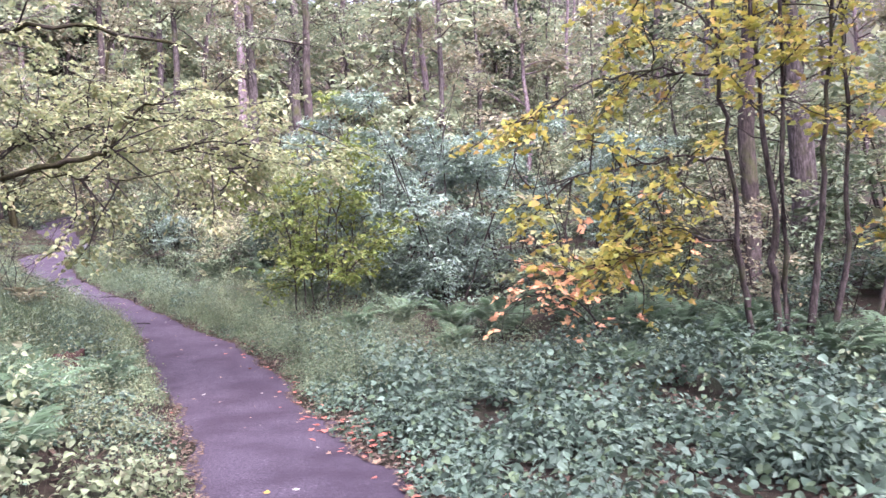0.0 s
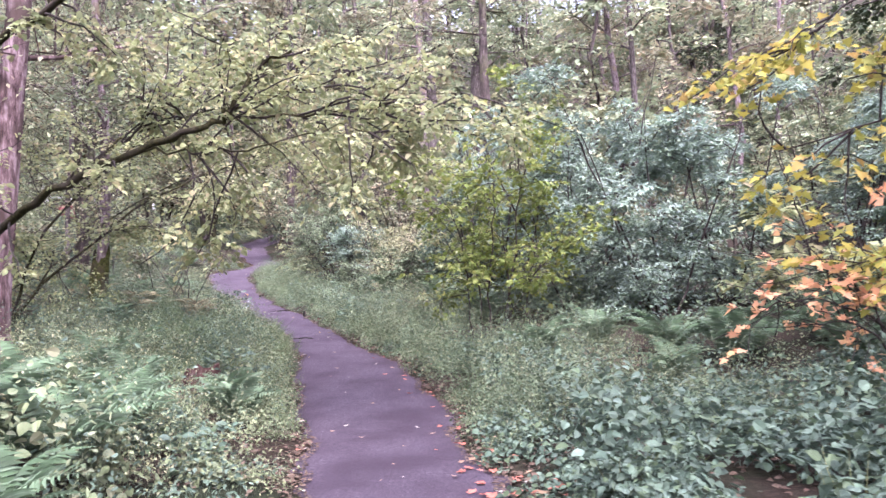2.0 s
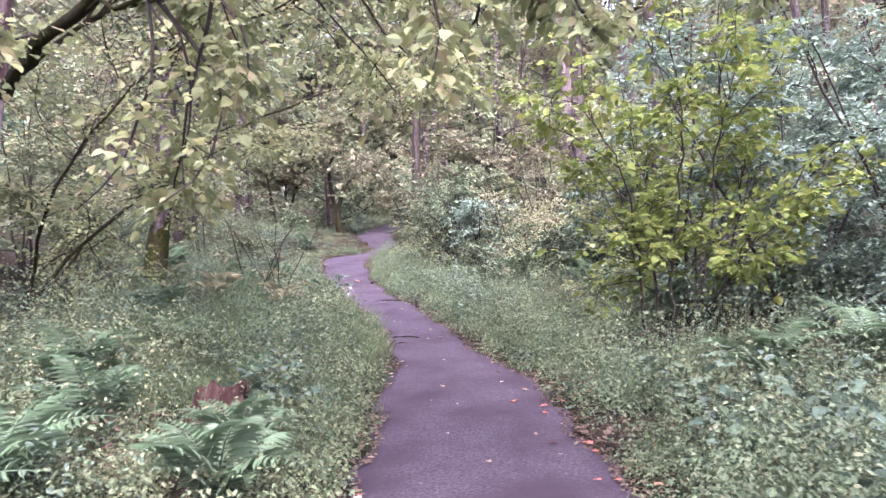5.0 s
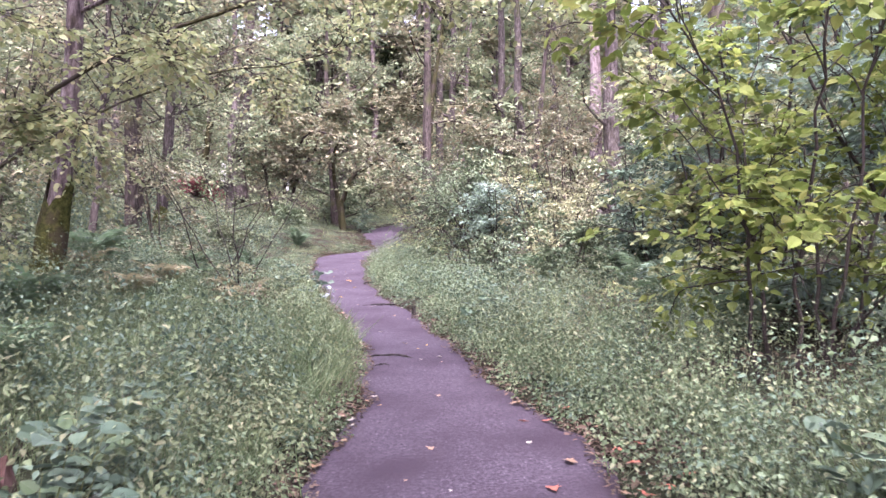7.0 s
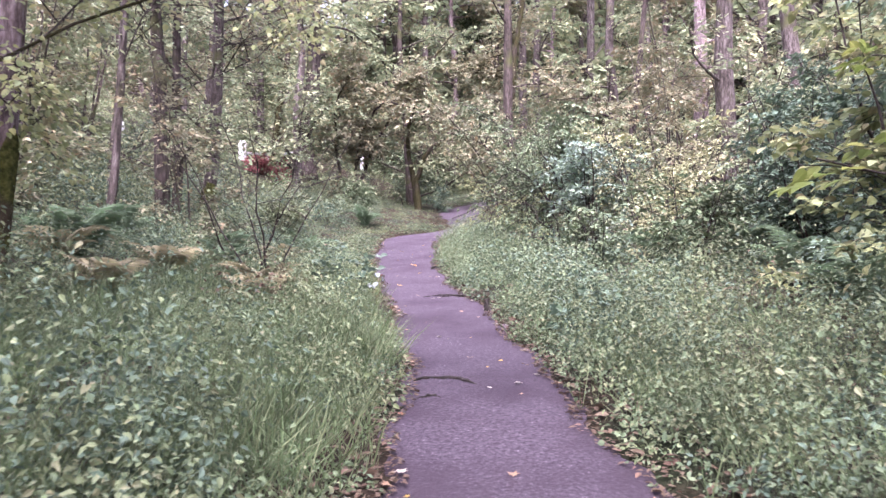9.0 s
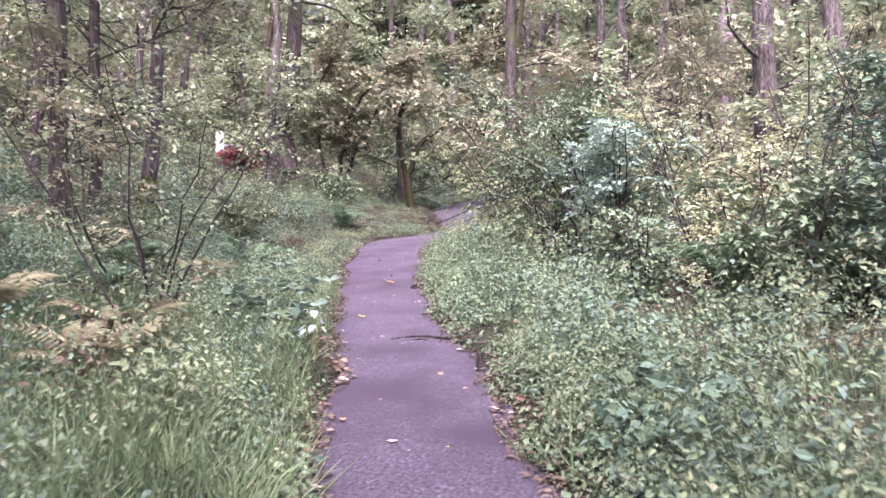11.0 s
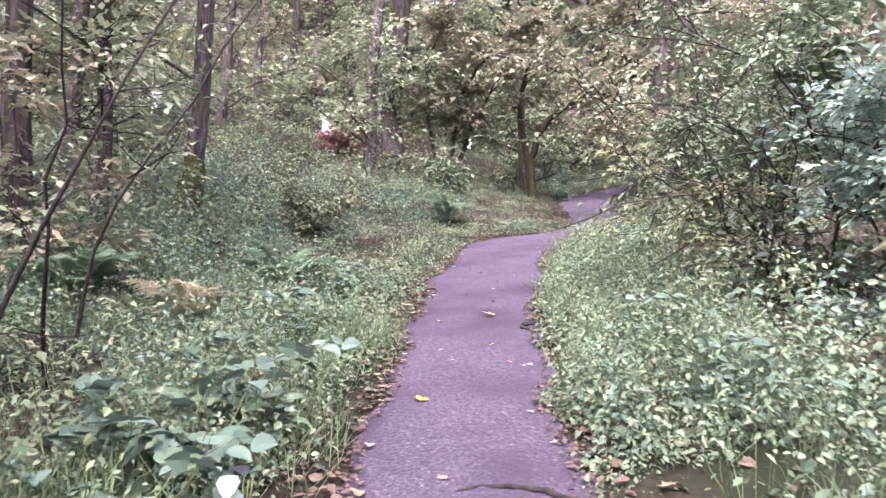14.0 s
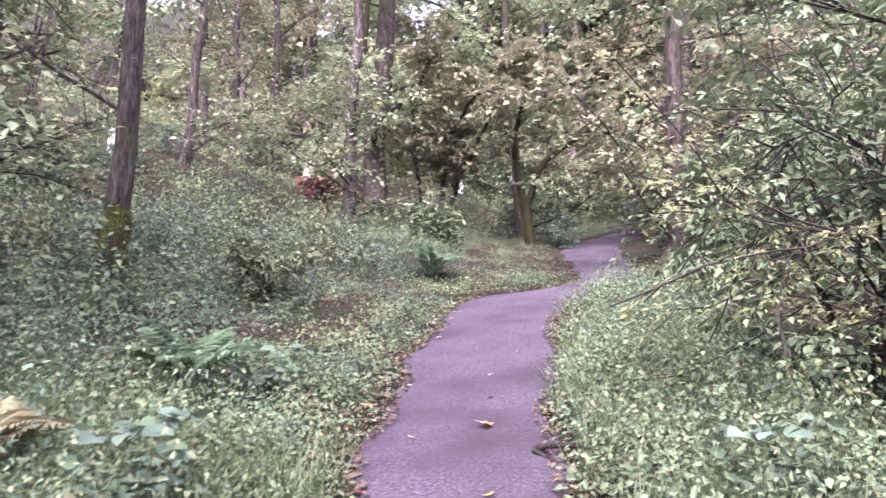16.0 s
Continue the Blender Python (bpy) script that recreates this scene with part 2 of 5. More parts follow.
def height(x, y):
    x, y = np.asarray(x, float), np.asarray(y, float)
    dl, dr = beside(x, y)
    # past the far bend the slope keeps straight on while the path turns away
    foot = np.maximum(edge_l(y) + np.interp(y, [42, 46, 54, 62, 80, 260], [0, -0.4, -4.8, -13.5, -31, -145]) - x, 0) * 0.88
    off = dl + dr
    dl = foot
    a = np.minimum(dl, 14)
    z = np.interp(y, fine_y, fine_z) + 0.12 * a + 0.018 * a * a + 0.42 * np.clip(dl - 14, 0, 90)
    z += 0.03 * np.minimum(dr, 12) + 0.1 * np.clip(dr - 12, 0, 120)
    road = np.interp(x, [-36, -31, -27, -23, -20.5, -19], [0, 0.5, 1.5, 2.0, 1.0, 0]) * np.exp(-((y - 51 - 0.12 * (x + 25)) / 3.5) ** 2)
    z = z + road
    return z + np.minimum(off, 0.25) * 0.2 + np.minimum(off / 3, 1) * 0.1 * swell(x, y)


def on(x, y, up=0.0):
    return Vector((x, y, float(height(x, y)) + up))


# ---- mesh tools ----
def mesh(name, V, F, material, smooth=False):
    """V: places, F: triangles or quads as an array of rows."""
    V, F = np.asarray(V, np.float32), np.asarray(F, np.int32)
    me = bpy.data.meshes.new(name)
    k = F.shape[1]
    me.vertices.add(len(V))
    me.vertices.foreach_set("co", V.ravel())
    me.loops.add(F.size)
    me.loops.foreach_set("vertex_index", F.ravel())
    me.polygons.add(len(F))
    me.polygons.foreach_set("loop_start", np.arange(0, F.size, k, dtype=np.int32))
    me.polygons.foreach_set("use_smooth", np.full(len(F), smooth))
    me.materials.append(material)
    me.update(calc_edges=True)
    return me


def part(name, me, parent, label=""):
    ob = new(name, me)
    ob.parent = parent
    return tagged(ob, label)


def thing(name, place, label, category, group="", kind=""):
    ob = new(name)
    ob.location = place
    return tagged(ob, label, category, group, kind)


OVATE = (np.array([(0, 0, 0), (0.23, 0.4, 0.07), (0, 0.45, -0.02), (-0.23, 0.4, 0.07), (0, 1, -0.1)]),
         np.array([(0, 1, 2), (2, 1, 4), (0, 2, 3), (3, 2, 4)]))
BROAD = (np.array([(0, 0, 0), (0.3, 0.1, 0.04), (0.39, 0.38, 0.07), (0.25, 0.74, 0.03), (0, 1, -0.12), (-0.25, 0.74, 0.03), (-0.39, 0.38, 0.07), (-0.3, 0.1, 0.04), (0, 0.45, -0.03)]),
         np.array([(0, 1, 8), (1, 2, 8), (2, 3, 8), (3, 4, 8), (4, 5, 8), (5, 6, 8), (6, 7, 8), (7, 0, 8)]))
SIMPLE = (np.array([(0, 0, 0), (0.28, 0.26, 0.05), (0.25, 0.62, 0.03), (0, 1, -0.12), (-0.24, 0.58, 0.03), (-0.28, 0.3, 0.05)]), np.array([(0, 1, 2), (0, 2, 3), (0, 3, 4), (0, 4, 5)]))
FAR_LEAF = (np.array([(0, 0, 0), (0.3, 0.42, 0.06), (0, 1, -0.06), (-0.28, 0.36, 0.06)]), np.array([(0, 1, 2), (0, 2, 3)]))
BLADE = (np.array([(-0.03, 0, 0), (0.03, 0, 0), (0.025, 0.55, 0.03), (-0.025, 0.55, 0.03), (0, 1, -0.12)]), np.array([(0, 1, 2), (0, 2, 3), (3, 2, 4)]))
_lobes = [(0, 0), (0.22, 0.02), (0.5, -0.08), (0.34, 0.2), (0.62, 0.42), (0.3, 0.45), (0.26, 0.62), (0, 1.0), (-0.26, 0.62), (-0.3, 0.45), (-0.62, 0.42), (-0.34, 0.2), (-0.5, -0.08), (-0.22, 0.02)]
MAPLE = (np.array([(x, y, 0.10 * (x * x) - 0.05 * y) for x, y in _lobes] + [(0, 0.3, -0.03)]),
         np.array([(i, (i + 1) % 14, 14) for i in range(14)]))


def unit(a):
    return a / (np.linalg.norm(a, axis=-1, keepdims=True) + 1e-9)


def leaves(at, way, size, rng, shape=OVATE, tilt=0.45, width=1.0):
    """Leaf blades that start at the places and point along way, faces roughly upward. Gives V, F."""
    n = len(at)
    y = unit(way)
    up = unit(np.array([0, 0, 1.0]) + rng.normal(0, tilt, (n, 3)))
    x = unit(np.cross(y, up))
    z = np.cross(x, y)
    t, f = shape
    s = np.asarray(size, float).reshape(-1, 1, 1) * np.ones((n, 1, 1))
    V = at[:, None, :] + s * (width * t[None, :, 0:1] * x[:, None, :] + t[None, :, 1:2] * y[:, None, :] + t[None, :, 2:3] * z[:, None, :])
    F = f[None] + (np.arange(n) * len(t))[:, None, None]
    return V.reshape(-1, 3), F.reshape(-1, 3)


def tube(points, radii, sides=6):
    p, r = np.asarray(points, float), np.asarray(radii, float)
    d = unit(np.gradient(p, axis=0))
    ref = np.array([0.31, 0.95, 0.05]) if abs(d[0, 2]) > 0.5 else np.array([0, 0, 1.0])
    a = unit(np.cross(d, ref))
    b = np.cross(d, a)
    th = np.linspace(0, 2 * np.pi, sides, endpoint=False)
    V = p[:, None] + r[:, None, None] * (np.cos(th)[None, :, None] * a[:, None] + np.sin(th)[None, :, None] * b[:, None])
    k, i = np.meshgrid(np.arange(len(p) - 1), np.arange(sides), indexing="ij")
    q = np.stack([k * sides + i, k * sides + (i + 1) % sides, (k + 1) * sides + (i + 1) % sides, (k + 1) * sides + i], -1).reshape(-1, 4)
    return V.reshape(-1, 3), q


def join(pieces):
    V, F, n = [], [], 0
    for v, f in pieces:
        V.append(v)
        F.append(f + n)
        n += len(v)
    return np.concatenate(V), np.concatenate(F)


def bend(start, way, length, rng, steps=8, wander=0.12, sag=0.0):
    """A wandering line from start along way; sag pulls it down (below zero: up)."""
    p, d = [np.array(start, float)], unit(np.array(way, float))
    for _ in range(steps):
        d = unit(d + rng.normal(0, wander, 3) - np.array([0, 0, sag]))
        p.append(p[-1] + d * length / steps)
    return np.array(p)


def along(line, t):
    s = np.clip(t, 0, 0.999) * (len(line) - 1)
    i = int(s)
    return line[i] + (line[i + 1] - line[i]) * (s - i), unit(line[i + 1] - line[i])


def trunk_line(h, lean, rng, wobble=0.03, steps=10):
    z = np.concatenate([[0, 0.012, 0.03], np.linspace(0, 1, steps - 1)[1:]])
    w = np.cumsum(rng.normal(0, wobble, (steps + 1, 2)), 0) * h / steps * 2
    w[0] = 0
    return np.column_stack([lean[0] * z * h + w[:, 0], lean[1] * z * h + w[:, 1], z * h - 0.15])


def trunk_mesh(name, line, r0, r1, material, rng, sides=10, flare=1.5):
    k = (line[:, 2] - line[0, 2]) / (line[-1, 2] - line[0, 2])
    r = r0 + (r1 - r0) * k
    if len(line) > 9:
        r[:3] *= (flare, 1 + (flare - 1) * 0.45, 1 + (flare - 1) * 0.15)
    V, F = tube(line, r, sides)
    V = V + rng.normal(0, r0 * 0.05, V.shape)
    return mesh(name, V, F, material, True)


def sprays(lines, rng, count, length, per, leaf, shape=OVATE, t0=0.25, rise=0.15, droop=0.3, tilt=0.4, flat=0.35, twig=0.02):
    """Twigs along the given lines, with leaves in flat sprays on them. Gives twig V, F and leaf V, F."""
    pick = rng.integers(len(lines), size=count)
    t = t0 + (1 - t0) * rng.random(count) ** 0.8
    got = [along(lines[k], u) for k, u in zip(pick, t)]
    p, d = np.array([g[0] for g in got]), np.array([g[1] for g in got])
    a = rng.uniform(0, 2 * np.pi, count)
    w = unit(np.column_stack([np.cos(a), np.sin(a), rng.normal(rise, flat, count)]) + 0.5 * d)
    L = length * rng.uniform(0.5, 1.2, count) * (1.15 - 0.5 * t)
    tv, tf = leaves(p, w, L * 0.95, rng, BLADE, 0.6, twig / 0.06)
    s = 0.15 + 0.85 * (np.arange(per)[None] + rng.random((count, per))) / per
    side = unit(np.cross(w, [0, 0, 1.0]))[:, None] * np.where(np.arange(per) % 2, 1, -1)[None, :, None]
    at = p[:, None] + w[:, None] * (L[:, None] * s)[..., None] - np.array([0, 0, 1.0]) * (droop * L[:, None] * s * s)[..., None]
    at = at + side * (L[:, None] * 0.22 * rng.random((count, per)) * (1.2 - s))[..., None] + rng.normal(0, 0.03, (count, per, 3)) * L[:, None, None]
    way = side * rng.uniform(0.3, 1.0, (count, per, 1)) + w[:, None] * 0.8
    way[..., 2] += rng.normal(-0.35, 0.35, (count, per))
    V, F = leaves(at.reshape(-1, 3), way.reshape(-1, 3), leaf * rng.uniform(0.6, 1.3, count * per), rng, shape, tilt)
    return (tv, tf), V, F


def tri(V, q):
    return V, np.concatenate([q[:, [0, 1, 2]], q[:, [0, 2, 3]]])


def stick_tree(name, place, label, category, seed, h, stems, r0, bark, leafy, crown, count, length, per, leaf, shape=OVATE, t0=0.25, spread=0.35,
               limbs=5, limb_len=1.5, rise=0.15, droop=0.3, tilt=0.4, wobble=0.05, single_limbs=False, group="", limb_from=0.3, flare=1.4, sides=8, leans=None):
    """A bush or tree: stems, limbs and a crown of leaves on twigs."""
    rng = np.random.default_rng(seed)
    ob = thing(name, place, label, category, group)
    lines, boughs = [], []
    for s in range(stems):
        a = rng.uniform(0, 2 * np.pi) if stems > 1 else 0
        lean = leans[s] if leans else ((np.cos(a) * spread * rng.uniform(0.4, 1.2), np.sin(a) * spread * rng.uniform(0.4, 1.2)) if stems > 1 else rng.normal(0, 0.02, 2))
        hh = h * (rng.uniform(0.75, 1.05) if stems > 1 else 1)
        line = trunk_line(hh, lean, rng, wobble)
        if stems > 1:
            line[:, 0] += np.cos(a) * r0 * 2
            line[:, 1] += np.sin(a) * r0 * 2
        part("trunk" if stems == 1 else "stem", trunk_mesh("trunk", line, r0 * rng.uniform(0.8, 1.1), r0 * 0.25, bark, rng, sides, flare), ob)
        lines.append(line)
        for _ in range(limbs):
            t = rng.uniform(limb_from, 0.97)
            p, d = along(line, t)
            b = rng.uniform(0, 2 * np.pi)
            bough = bend(p, (np.cos(b), np.sin(b), rng.uniform(0.1, 0.8)), limb_len * rng.uniform(0.6, 1.2) * (1.2 - 0.6 * t), rng, 6, 0.12, 0.03)
            boughs.append(bough)
    pieces = []
    for b in boughs:
        V, F = tube(b, np.linspace(r0 * (0.19 if single_limbs else 0.3), r0 * 0.06, len(b)), 6 if single_limbs else 4)
        if single_limbs:
            part("limb", mesh("limb", V, F, bark, True), ob)
        else:
            pieces.append(tri(V, F))
    tw, V, F = sprays(boughs if boughs else lines, rng, count, length, per, leaf, shape, t0 if not boughs else 0.1, rise, droop, tilt)
    V2, F2 = join(pieces + [tw])
    tagged(part("twig_mass", mesh("twig_mass", V2, F2, bark if r0 > 0.1 else TWIG), ob), kind="stuff")
    tagged(part(crown, mesh(crown, V, F, leafy), ob), kind="stuff")
    return ob


def place_copy(ob, x, y, turn, size, sink=0.0):
    return copy_thing(ob, Matrix.LocRotScale(on(x, y, -sink), Euler((0, 0, radians(turn))), (size, size, size)))


# ---- ground and path ----
def axis(a, b, lo, hi, step):
    s, out, k = [], [], step
    v = lo
    while v > a:
        k *= 1.18
        v -= k
        s.append(max(v, a))
    v, k = hi, step
    while v < b:
        k *= 1.18
        v += k
        out.append(min(v, b))
    return np.array(s[::-1] + list(np.arange(lo, hi + step / 2, step)) + out)


def build_ground():
    xs, ys = axis(-900, 900, -20, 12, 0.25), axis(-900, 1500, -4, 44, 0.25)
    gx, gy = np.meshgrid(xs, ys)
    gz = height(gx, gy)
    dl, dr = beside(gx, gy)
    inside = (dl + dr) <= 0
    gz = np.where(inside & (gy < 70), gz - 0.05, gz)
    nx = len(xs)
    i, j = np.meshgrid(np.arange(len(ys) - 1), np.arange(nx - 1), indexing="ij")
    F = np.stack([i * nx + j, i * nx + j + 1, (i + 1) * nx + j + 1, (i + 1) * nx + j], -1).reshape(-1, 4)
    ob = new("ground", mesh("ground", np.stack([gx, gy, gz], -1).reshape(-1, 3), F, SOIL, True))
    tagged(ob, "brown forest soil sloping up beneath dense undergrowth", "ground", kind="structure")


def build_path():
    ys = np.arange(-8, 64, 0.12)
    k = np.linspace(0, 1, 15)
    gy = ys[:, None] * np.ones((1, 15))
    rag = 0.05 * np.sin(gy * 7.3) * np.abs(2 * k - 1) ** 6 + 0.03 * np.sin(gy * 17) * np.abs(2 * k - 1) ** 8
    gx = edge_l(gy) - 0.1 + (edge_r(gy) - edge_l(gy) + 0.2) * k + rag
    gz = height(np.clip(gx, edge_l(gy), edge_r(gy)), gy) + 0.012 - 0.03 * np.abs(2 * k - 1) ** 4 + 0.002 * np.sin(gx * 5 + gy * 3) * np.sin(gy * 4.1)
    n = 15
    i, j = np.meshgrid(np.arange(len(ys) - 1), np.arange(n - 1), indexing="ij")
    F = np.stack([i * n + j, i * n + j + 1, (i + 1) * n + j + 1, (i + 1) * n + j], -1).reshape(-1, 4)
    ob = new("path", mesh("path", np.stack([gx, gy, gz], -1).reshape(-1, 3), F, ASPHALT, True))
    tagged(ob, "narrow winding purple-grey worn asphalt footpath with ragged edges", "path", kind="structure")


build_ground()
build_path()


# ---- undergrowth ----
# shaded soil under the shrubs, where little grows
BARE = [(0.5, 18.2, 1.0), (1.2, 19.3, 0.8), (-4.2, 26.9, 1.0), (-4.9, 29.4, 0.9), (-2.6, 9.6, 0.5), (-3.2, 8.3, 0.5), (-2.1, 8.0, 0.4), (2.6, 8.4, 0.5), (1.9, 10.3, 0.5), (-10.4, 24.9, 0.7), (-3.7, 13.4, 0.7), (-25.5, 46.8, 2.6), (-21.9, 41.2, 1.6)]


def scatter(rng, n, side, y0, y1, d0, d1, power=1.0, clump=14, loose=0.17):
    """Clumped places beside the path: x, y, distance from its edge and a size for each clump."""
    m = max(1, n // clump)
    y = rng.uniform(y0, y1, m)
    d = d0 + (d1 - d0) * rng.random(m) ** power
    x = edge_l(y) - d / 0.88 if side == "l" else edge_r(y) + d / 0.88
    full = swell(x * 1.5 + 3, y * 1.5) > -0.28
    x, y = x[full], y[full]
    big = 0.3 + 1.3 * rng.random(len(x)) ** 1.7
    x, y, big = np.repeat(x, clump), np.repeat(y, clump), np.repeat(big, clump)
    x, y = x + rng.normal(0, loose, len(x)) * (0.5 + big), y + rng.normal(0, loose, len(x)) * (0.5 + big)
    dl, dr = beside(x, y)
    keep = (dl if side == "l" else dr) > d0 * 0.5
    for bx, by, r in BARE:
        keep &= np.hypot(x - bx, y - by) > r * rng.uniform(0.6, 1.15, len(x))
    return x[keep], y[keep], (dl + dr)[keep], big[keep]


def stuff(name, pieces, material, label, category):
    V, F = join(pieces)
    return tagged(new(name, mesh(name, V, F, material)), label, category, kind="stuff")


def growth(x, y, d):
    """Plants stay low beside the far bend and shorter along the last stretch."""
    near = np.exp(-(d / 2.6) ** 4)
    return 1 - near * np.interp(y, [22, 26, 31, 34.5, 36, 44, 48, 52], [0, 0.25, 0.35, 0.6, 0.82, 0.8, 0.4, 0])


def herbs(rng, x, y, d, big, tall, per, leaf, shape=OVATE, tilt=0.45, low=0.3, reach=0.09):
    """Leafy stalks: per leaves on each, taller away from the path's edge."""
    n = len(x)
    h = tall * big * growth(x, y, d) * np.clip(0.3 + d / 0.9, 0, 1) * (0.85 + 0.45 * swell(x * 0.9, y * 0.9)) * rng.uniform(0.6, 1.2, n)
    leaf = (leaf * (0.68 + 0.28 * big))[:, None]
    base = np.column_stack([x, y, height(x, y) - 0.02])
    lean = rng.normal(0, 0.16, (n, 2)) * h[:, None]
    f = np.clip(low + (1 - low) * (np.arange(per)[None] + rng.random((n, per))) / per, 0, 1)
    a = rng.uniform(0, 6.28, (n, 1)) + np.arange(per)[None] * 2.4
    out = np.stack([np.cos(a), np.sin(a), rng.normal(-0.4, 0.4, a.shape)], -1)
    at = base[:, None] + np.stack([lean[:, :1] * f, lean[:, 1:] * f, h[:, None] * f], -1) + out * reach * rng.uniform(0.1, 1.0, (n, per, 1))
    size = leaf * rng.uniform(0.55, 1.25, (n, per)) * (1.15 - 0.4 * f)
    V, F = leaves(at.reshape(-1, 3), out.reshape(-1, 3), size.ravel(), rng, shape, tilt)
    top = np.column_stack([lean, h])
    V2, F2 = leaves(base, top, np.linalg.norm(top, axis=1), rng, BLADE, 0.5, 0.03)
    return [(V, F), (V2, F2)]


def tufts(rng, x, y, long, blades=10):
    n = len(x)
    base = np.repeat(np.column_stack([x, y, height(x, y) - 0.02]), blades, 0) + rng.normal(0, 0.04, (n * blades, 3)) * [1, 1, 0]
    way = np.column_stack([rng.normal(0, 0.55, (n * blades, 2)), np.ones(n * blades)])
    return leaves(base, way, long * rng.uniform(0.4, 1.1, n * blades), rng, BLADE, 0.8, 0.26)


rng = np.random.default_rng(5)
# right bank: brambles, then pale weeds, then mixed
def bank(name, n, zone, tall, per, leaf, shape, material, label, category, low=0.25, reach=0.1, clump=20, loose=0.13):
    stuff(name, herbs(rng, *scatter(rng, int(n * 1.12), *zone, 0.9, clump, loose), tall * 1.2, per + 2, leaf * 0.9, shape, 0.6, low, reach), material, label, category)


bank("brambles", 900, ("r", 3.5, 9.5, 0.0, 0.8), 0.34, 6, 0.085, BROAD, G_BLUE, "low blue-green bramble leaves trailing at the path edge", "brambles", 0.3, 0.14)
bank("brambles", 2300, ("r", 3, 13.5, 0.25, 6.5), 0.5, 6, 0.125, BROAD, G_BLUE, "low bramble thicket with blue-green leaves beside the path", "brambles", 0.4, 0.18)
bank("brambles", 1100, ("r", 2.5, 10.5, 0.08, 3.5), 0.48, 6, 0.115, BROAD, G_BLUE, "blue-green bramble leaves at the path edge", "brambles", 0.4, 0.16)
bank("weeds", 600, ("l", 3, 10, 0.05, 3), 0.50, 7, 0.1, BROAD, G_PALE, "pale broad leaves on the bank", "weeds")
bank("brambles", 1200, ("r", 4, 15, 0.3, 8), 0.5, 6, 0.1, BROAD, G_BLUE, "green bramble shoots among the blue-green thicket", "brambles", 0.4, 0.18)
bank("weeds", 2600, ("r", 10.5, 24, 0.04, 3.6), 0.75, 9, 0.046, SIMPLE, G_HERB, "green small-leaved weeds crowding the path", "weeds")
bank("weeds", 3600, ("r", 10.5, 24, 0.04, 3.6), 0.80, 9, 0.043, SIMPLE, G_PALE, "pale green small-leaved weeds crowding the path", "weeds")
bank("weeds", 2080, ("r", 10, 24, 0.04, 3.0), 0.70, 7, 0.058, SIMPLE, G_BLUE, "blue-green weeds among the pale ones", "weeds")
bank("weeds", 4200, ("r", 20, 37, 0.03, 1.9), 0.7, 9, 0.050, SIMPLE, G_HERB, "green leafy weeds leaning over the path edge", "weeds")
bank("weeds", 2600, ("r", 21, 36, 0.1, 1.7), 0.75, 8, 0.05, SIMPLE, G_HERB, "green weeds among the bank plants", "weeds")
bank("weeds", 1300, ("r", 21, 35, 0.1, 1.7), 0.75, 8, 0.072, SIMPLE, G_BLUE, "blue-green broad-leaved weeds among the bank plants", "weeds", 0.3, 0.12)
bank("weeds", 3200, ("r", 4, 62, 2.8, 12), 1.00, 8, 0.111, SIMPLE, G_HERB, "mixed green undergrowth under the trees", "weeds", 0.2, 0.18, 16, 0.22)
bank("weeds", 2400, ("r", 4, 62, 2.8, 12), 1.00, 8, 0.111, SIMPLE, G_BLUE, "blue-green undergrowth under the trees", "weeds", 0.2, 0.18, 16, 0.22)
# left bank
bank("weeds", 3380, ("l", 3, 16, 0.05, 3.8), 0.60, 8, 0.061, OVATE, G_PALE, "pale leafy ground plants on the bank", "weeds")
bank("weeds", 3380, ("l", 3, 17, 0.05, 4.2), 0.60, 8, 0.058, SIMPLE, G_BLUE, "blue-green ground plants on the bank", "weeds")
bank("weeds", 6240, ("l", 10, 27, 0.05, 4.2), 0.62, 8, 0.047, SIMPLE, G_HERB, "green weeds spilling onto the path edge", "weeds")
bank("weeds", 2340, ("l", 14, 27, 0.3, 4.2), 0.62, 7, 0.065, OVATE, G_BLUE, "broad blue-green leaves on the bank", "weeds")
bank("ivy", 2600, ("l", 19, 37, 0.03, 2.4), 0.34, 7, 0.056, SIMPLE, G_PALE, "pale ground cover at the path edge", "ground cover", 0.15, 0.1)
bank("ivy", 1800, ("l", 19, 37, 0.03, 3.0), 0.36, 7, 0.062, SIMPLE, G_BLUE, "blue-green ground cover at the path edge", "ground cover", 0.15, 0.1)
bank("weeds", 2300, ("r", 11, 27, 0.02, 1.0), 0.6, 8, 0.05, SIMPLE, G_HERB, "green weeds at the path edge", "weeds")
bank("weeds", 2200, ("l", 11, 24, 0.05, 3.6), 0.6, 8, 0.06, SIMPLE, G_PALE, "pale green weeds on the bank", "weeds")
bank("ivy", 5980, ("l", 21, 62, 0.05, 6), 0.45, 7, 0.055, SIMPLE, G_BLUE, "low ivy-like ground cover of blue-green leaves", "ground cover", 0.2, 0.11)
bank("weeds", 5980, ("l", 20, 62, 0.05, 6), 0.50, 8, 0.05, SIMPLE, G_PALE, "pale green leaves mixed through the ground cover", "weeds", 0.2)
bank("weeds", 2860, ("l", 20, 40, 0.05, 6), 0.45, 8, 0.058, SIMPLE, G_HERB, "green leaves mixed through the ground cover", "weeds", 0.2)
bank("weeds", 5800, ("l", 4, 66, 3.6, 24), 0.6, 8, 0.128, SIMPLE, G_PALE, "mixed green undergrowth on the rising slope", "weeds", 0.2, 0.2, 16, 0.24)
bank("weeds", 4200, ("l", 10, 50, 3.6, 24), 0.6, 8, 0.128, SIMPLE, G_PALE, "pale undergrowth on the rising slope", "weeds", 0.2, 0.2, 16, 0.24)
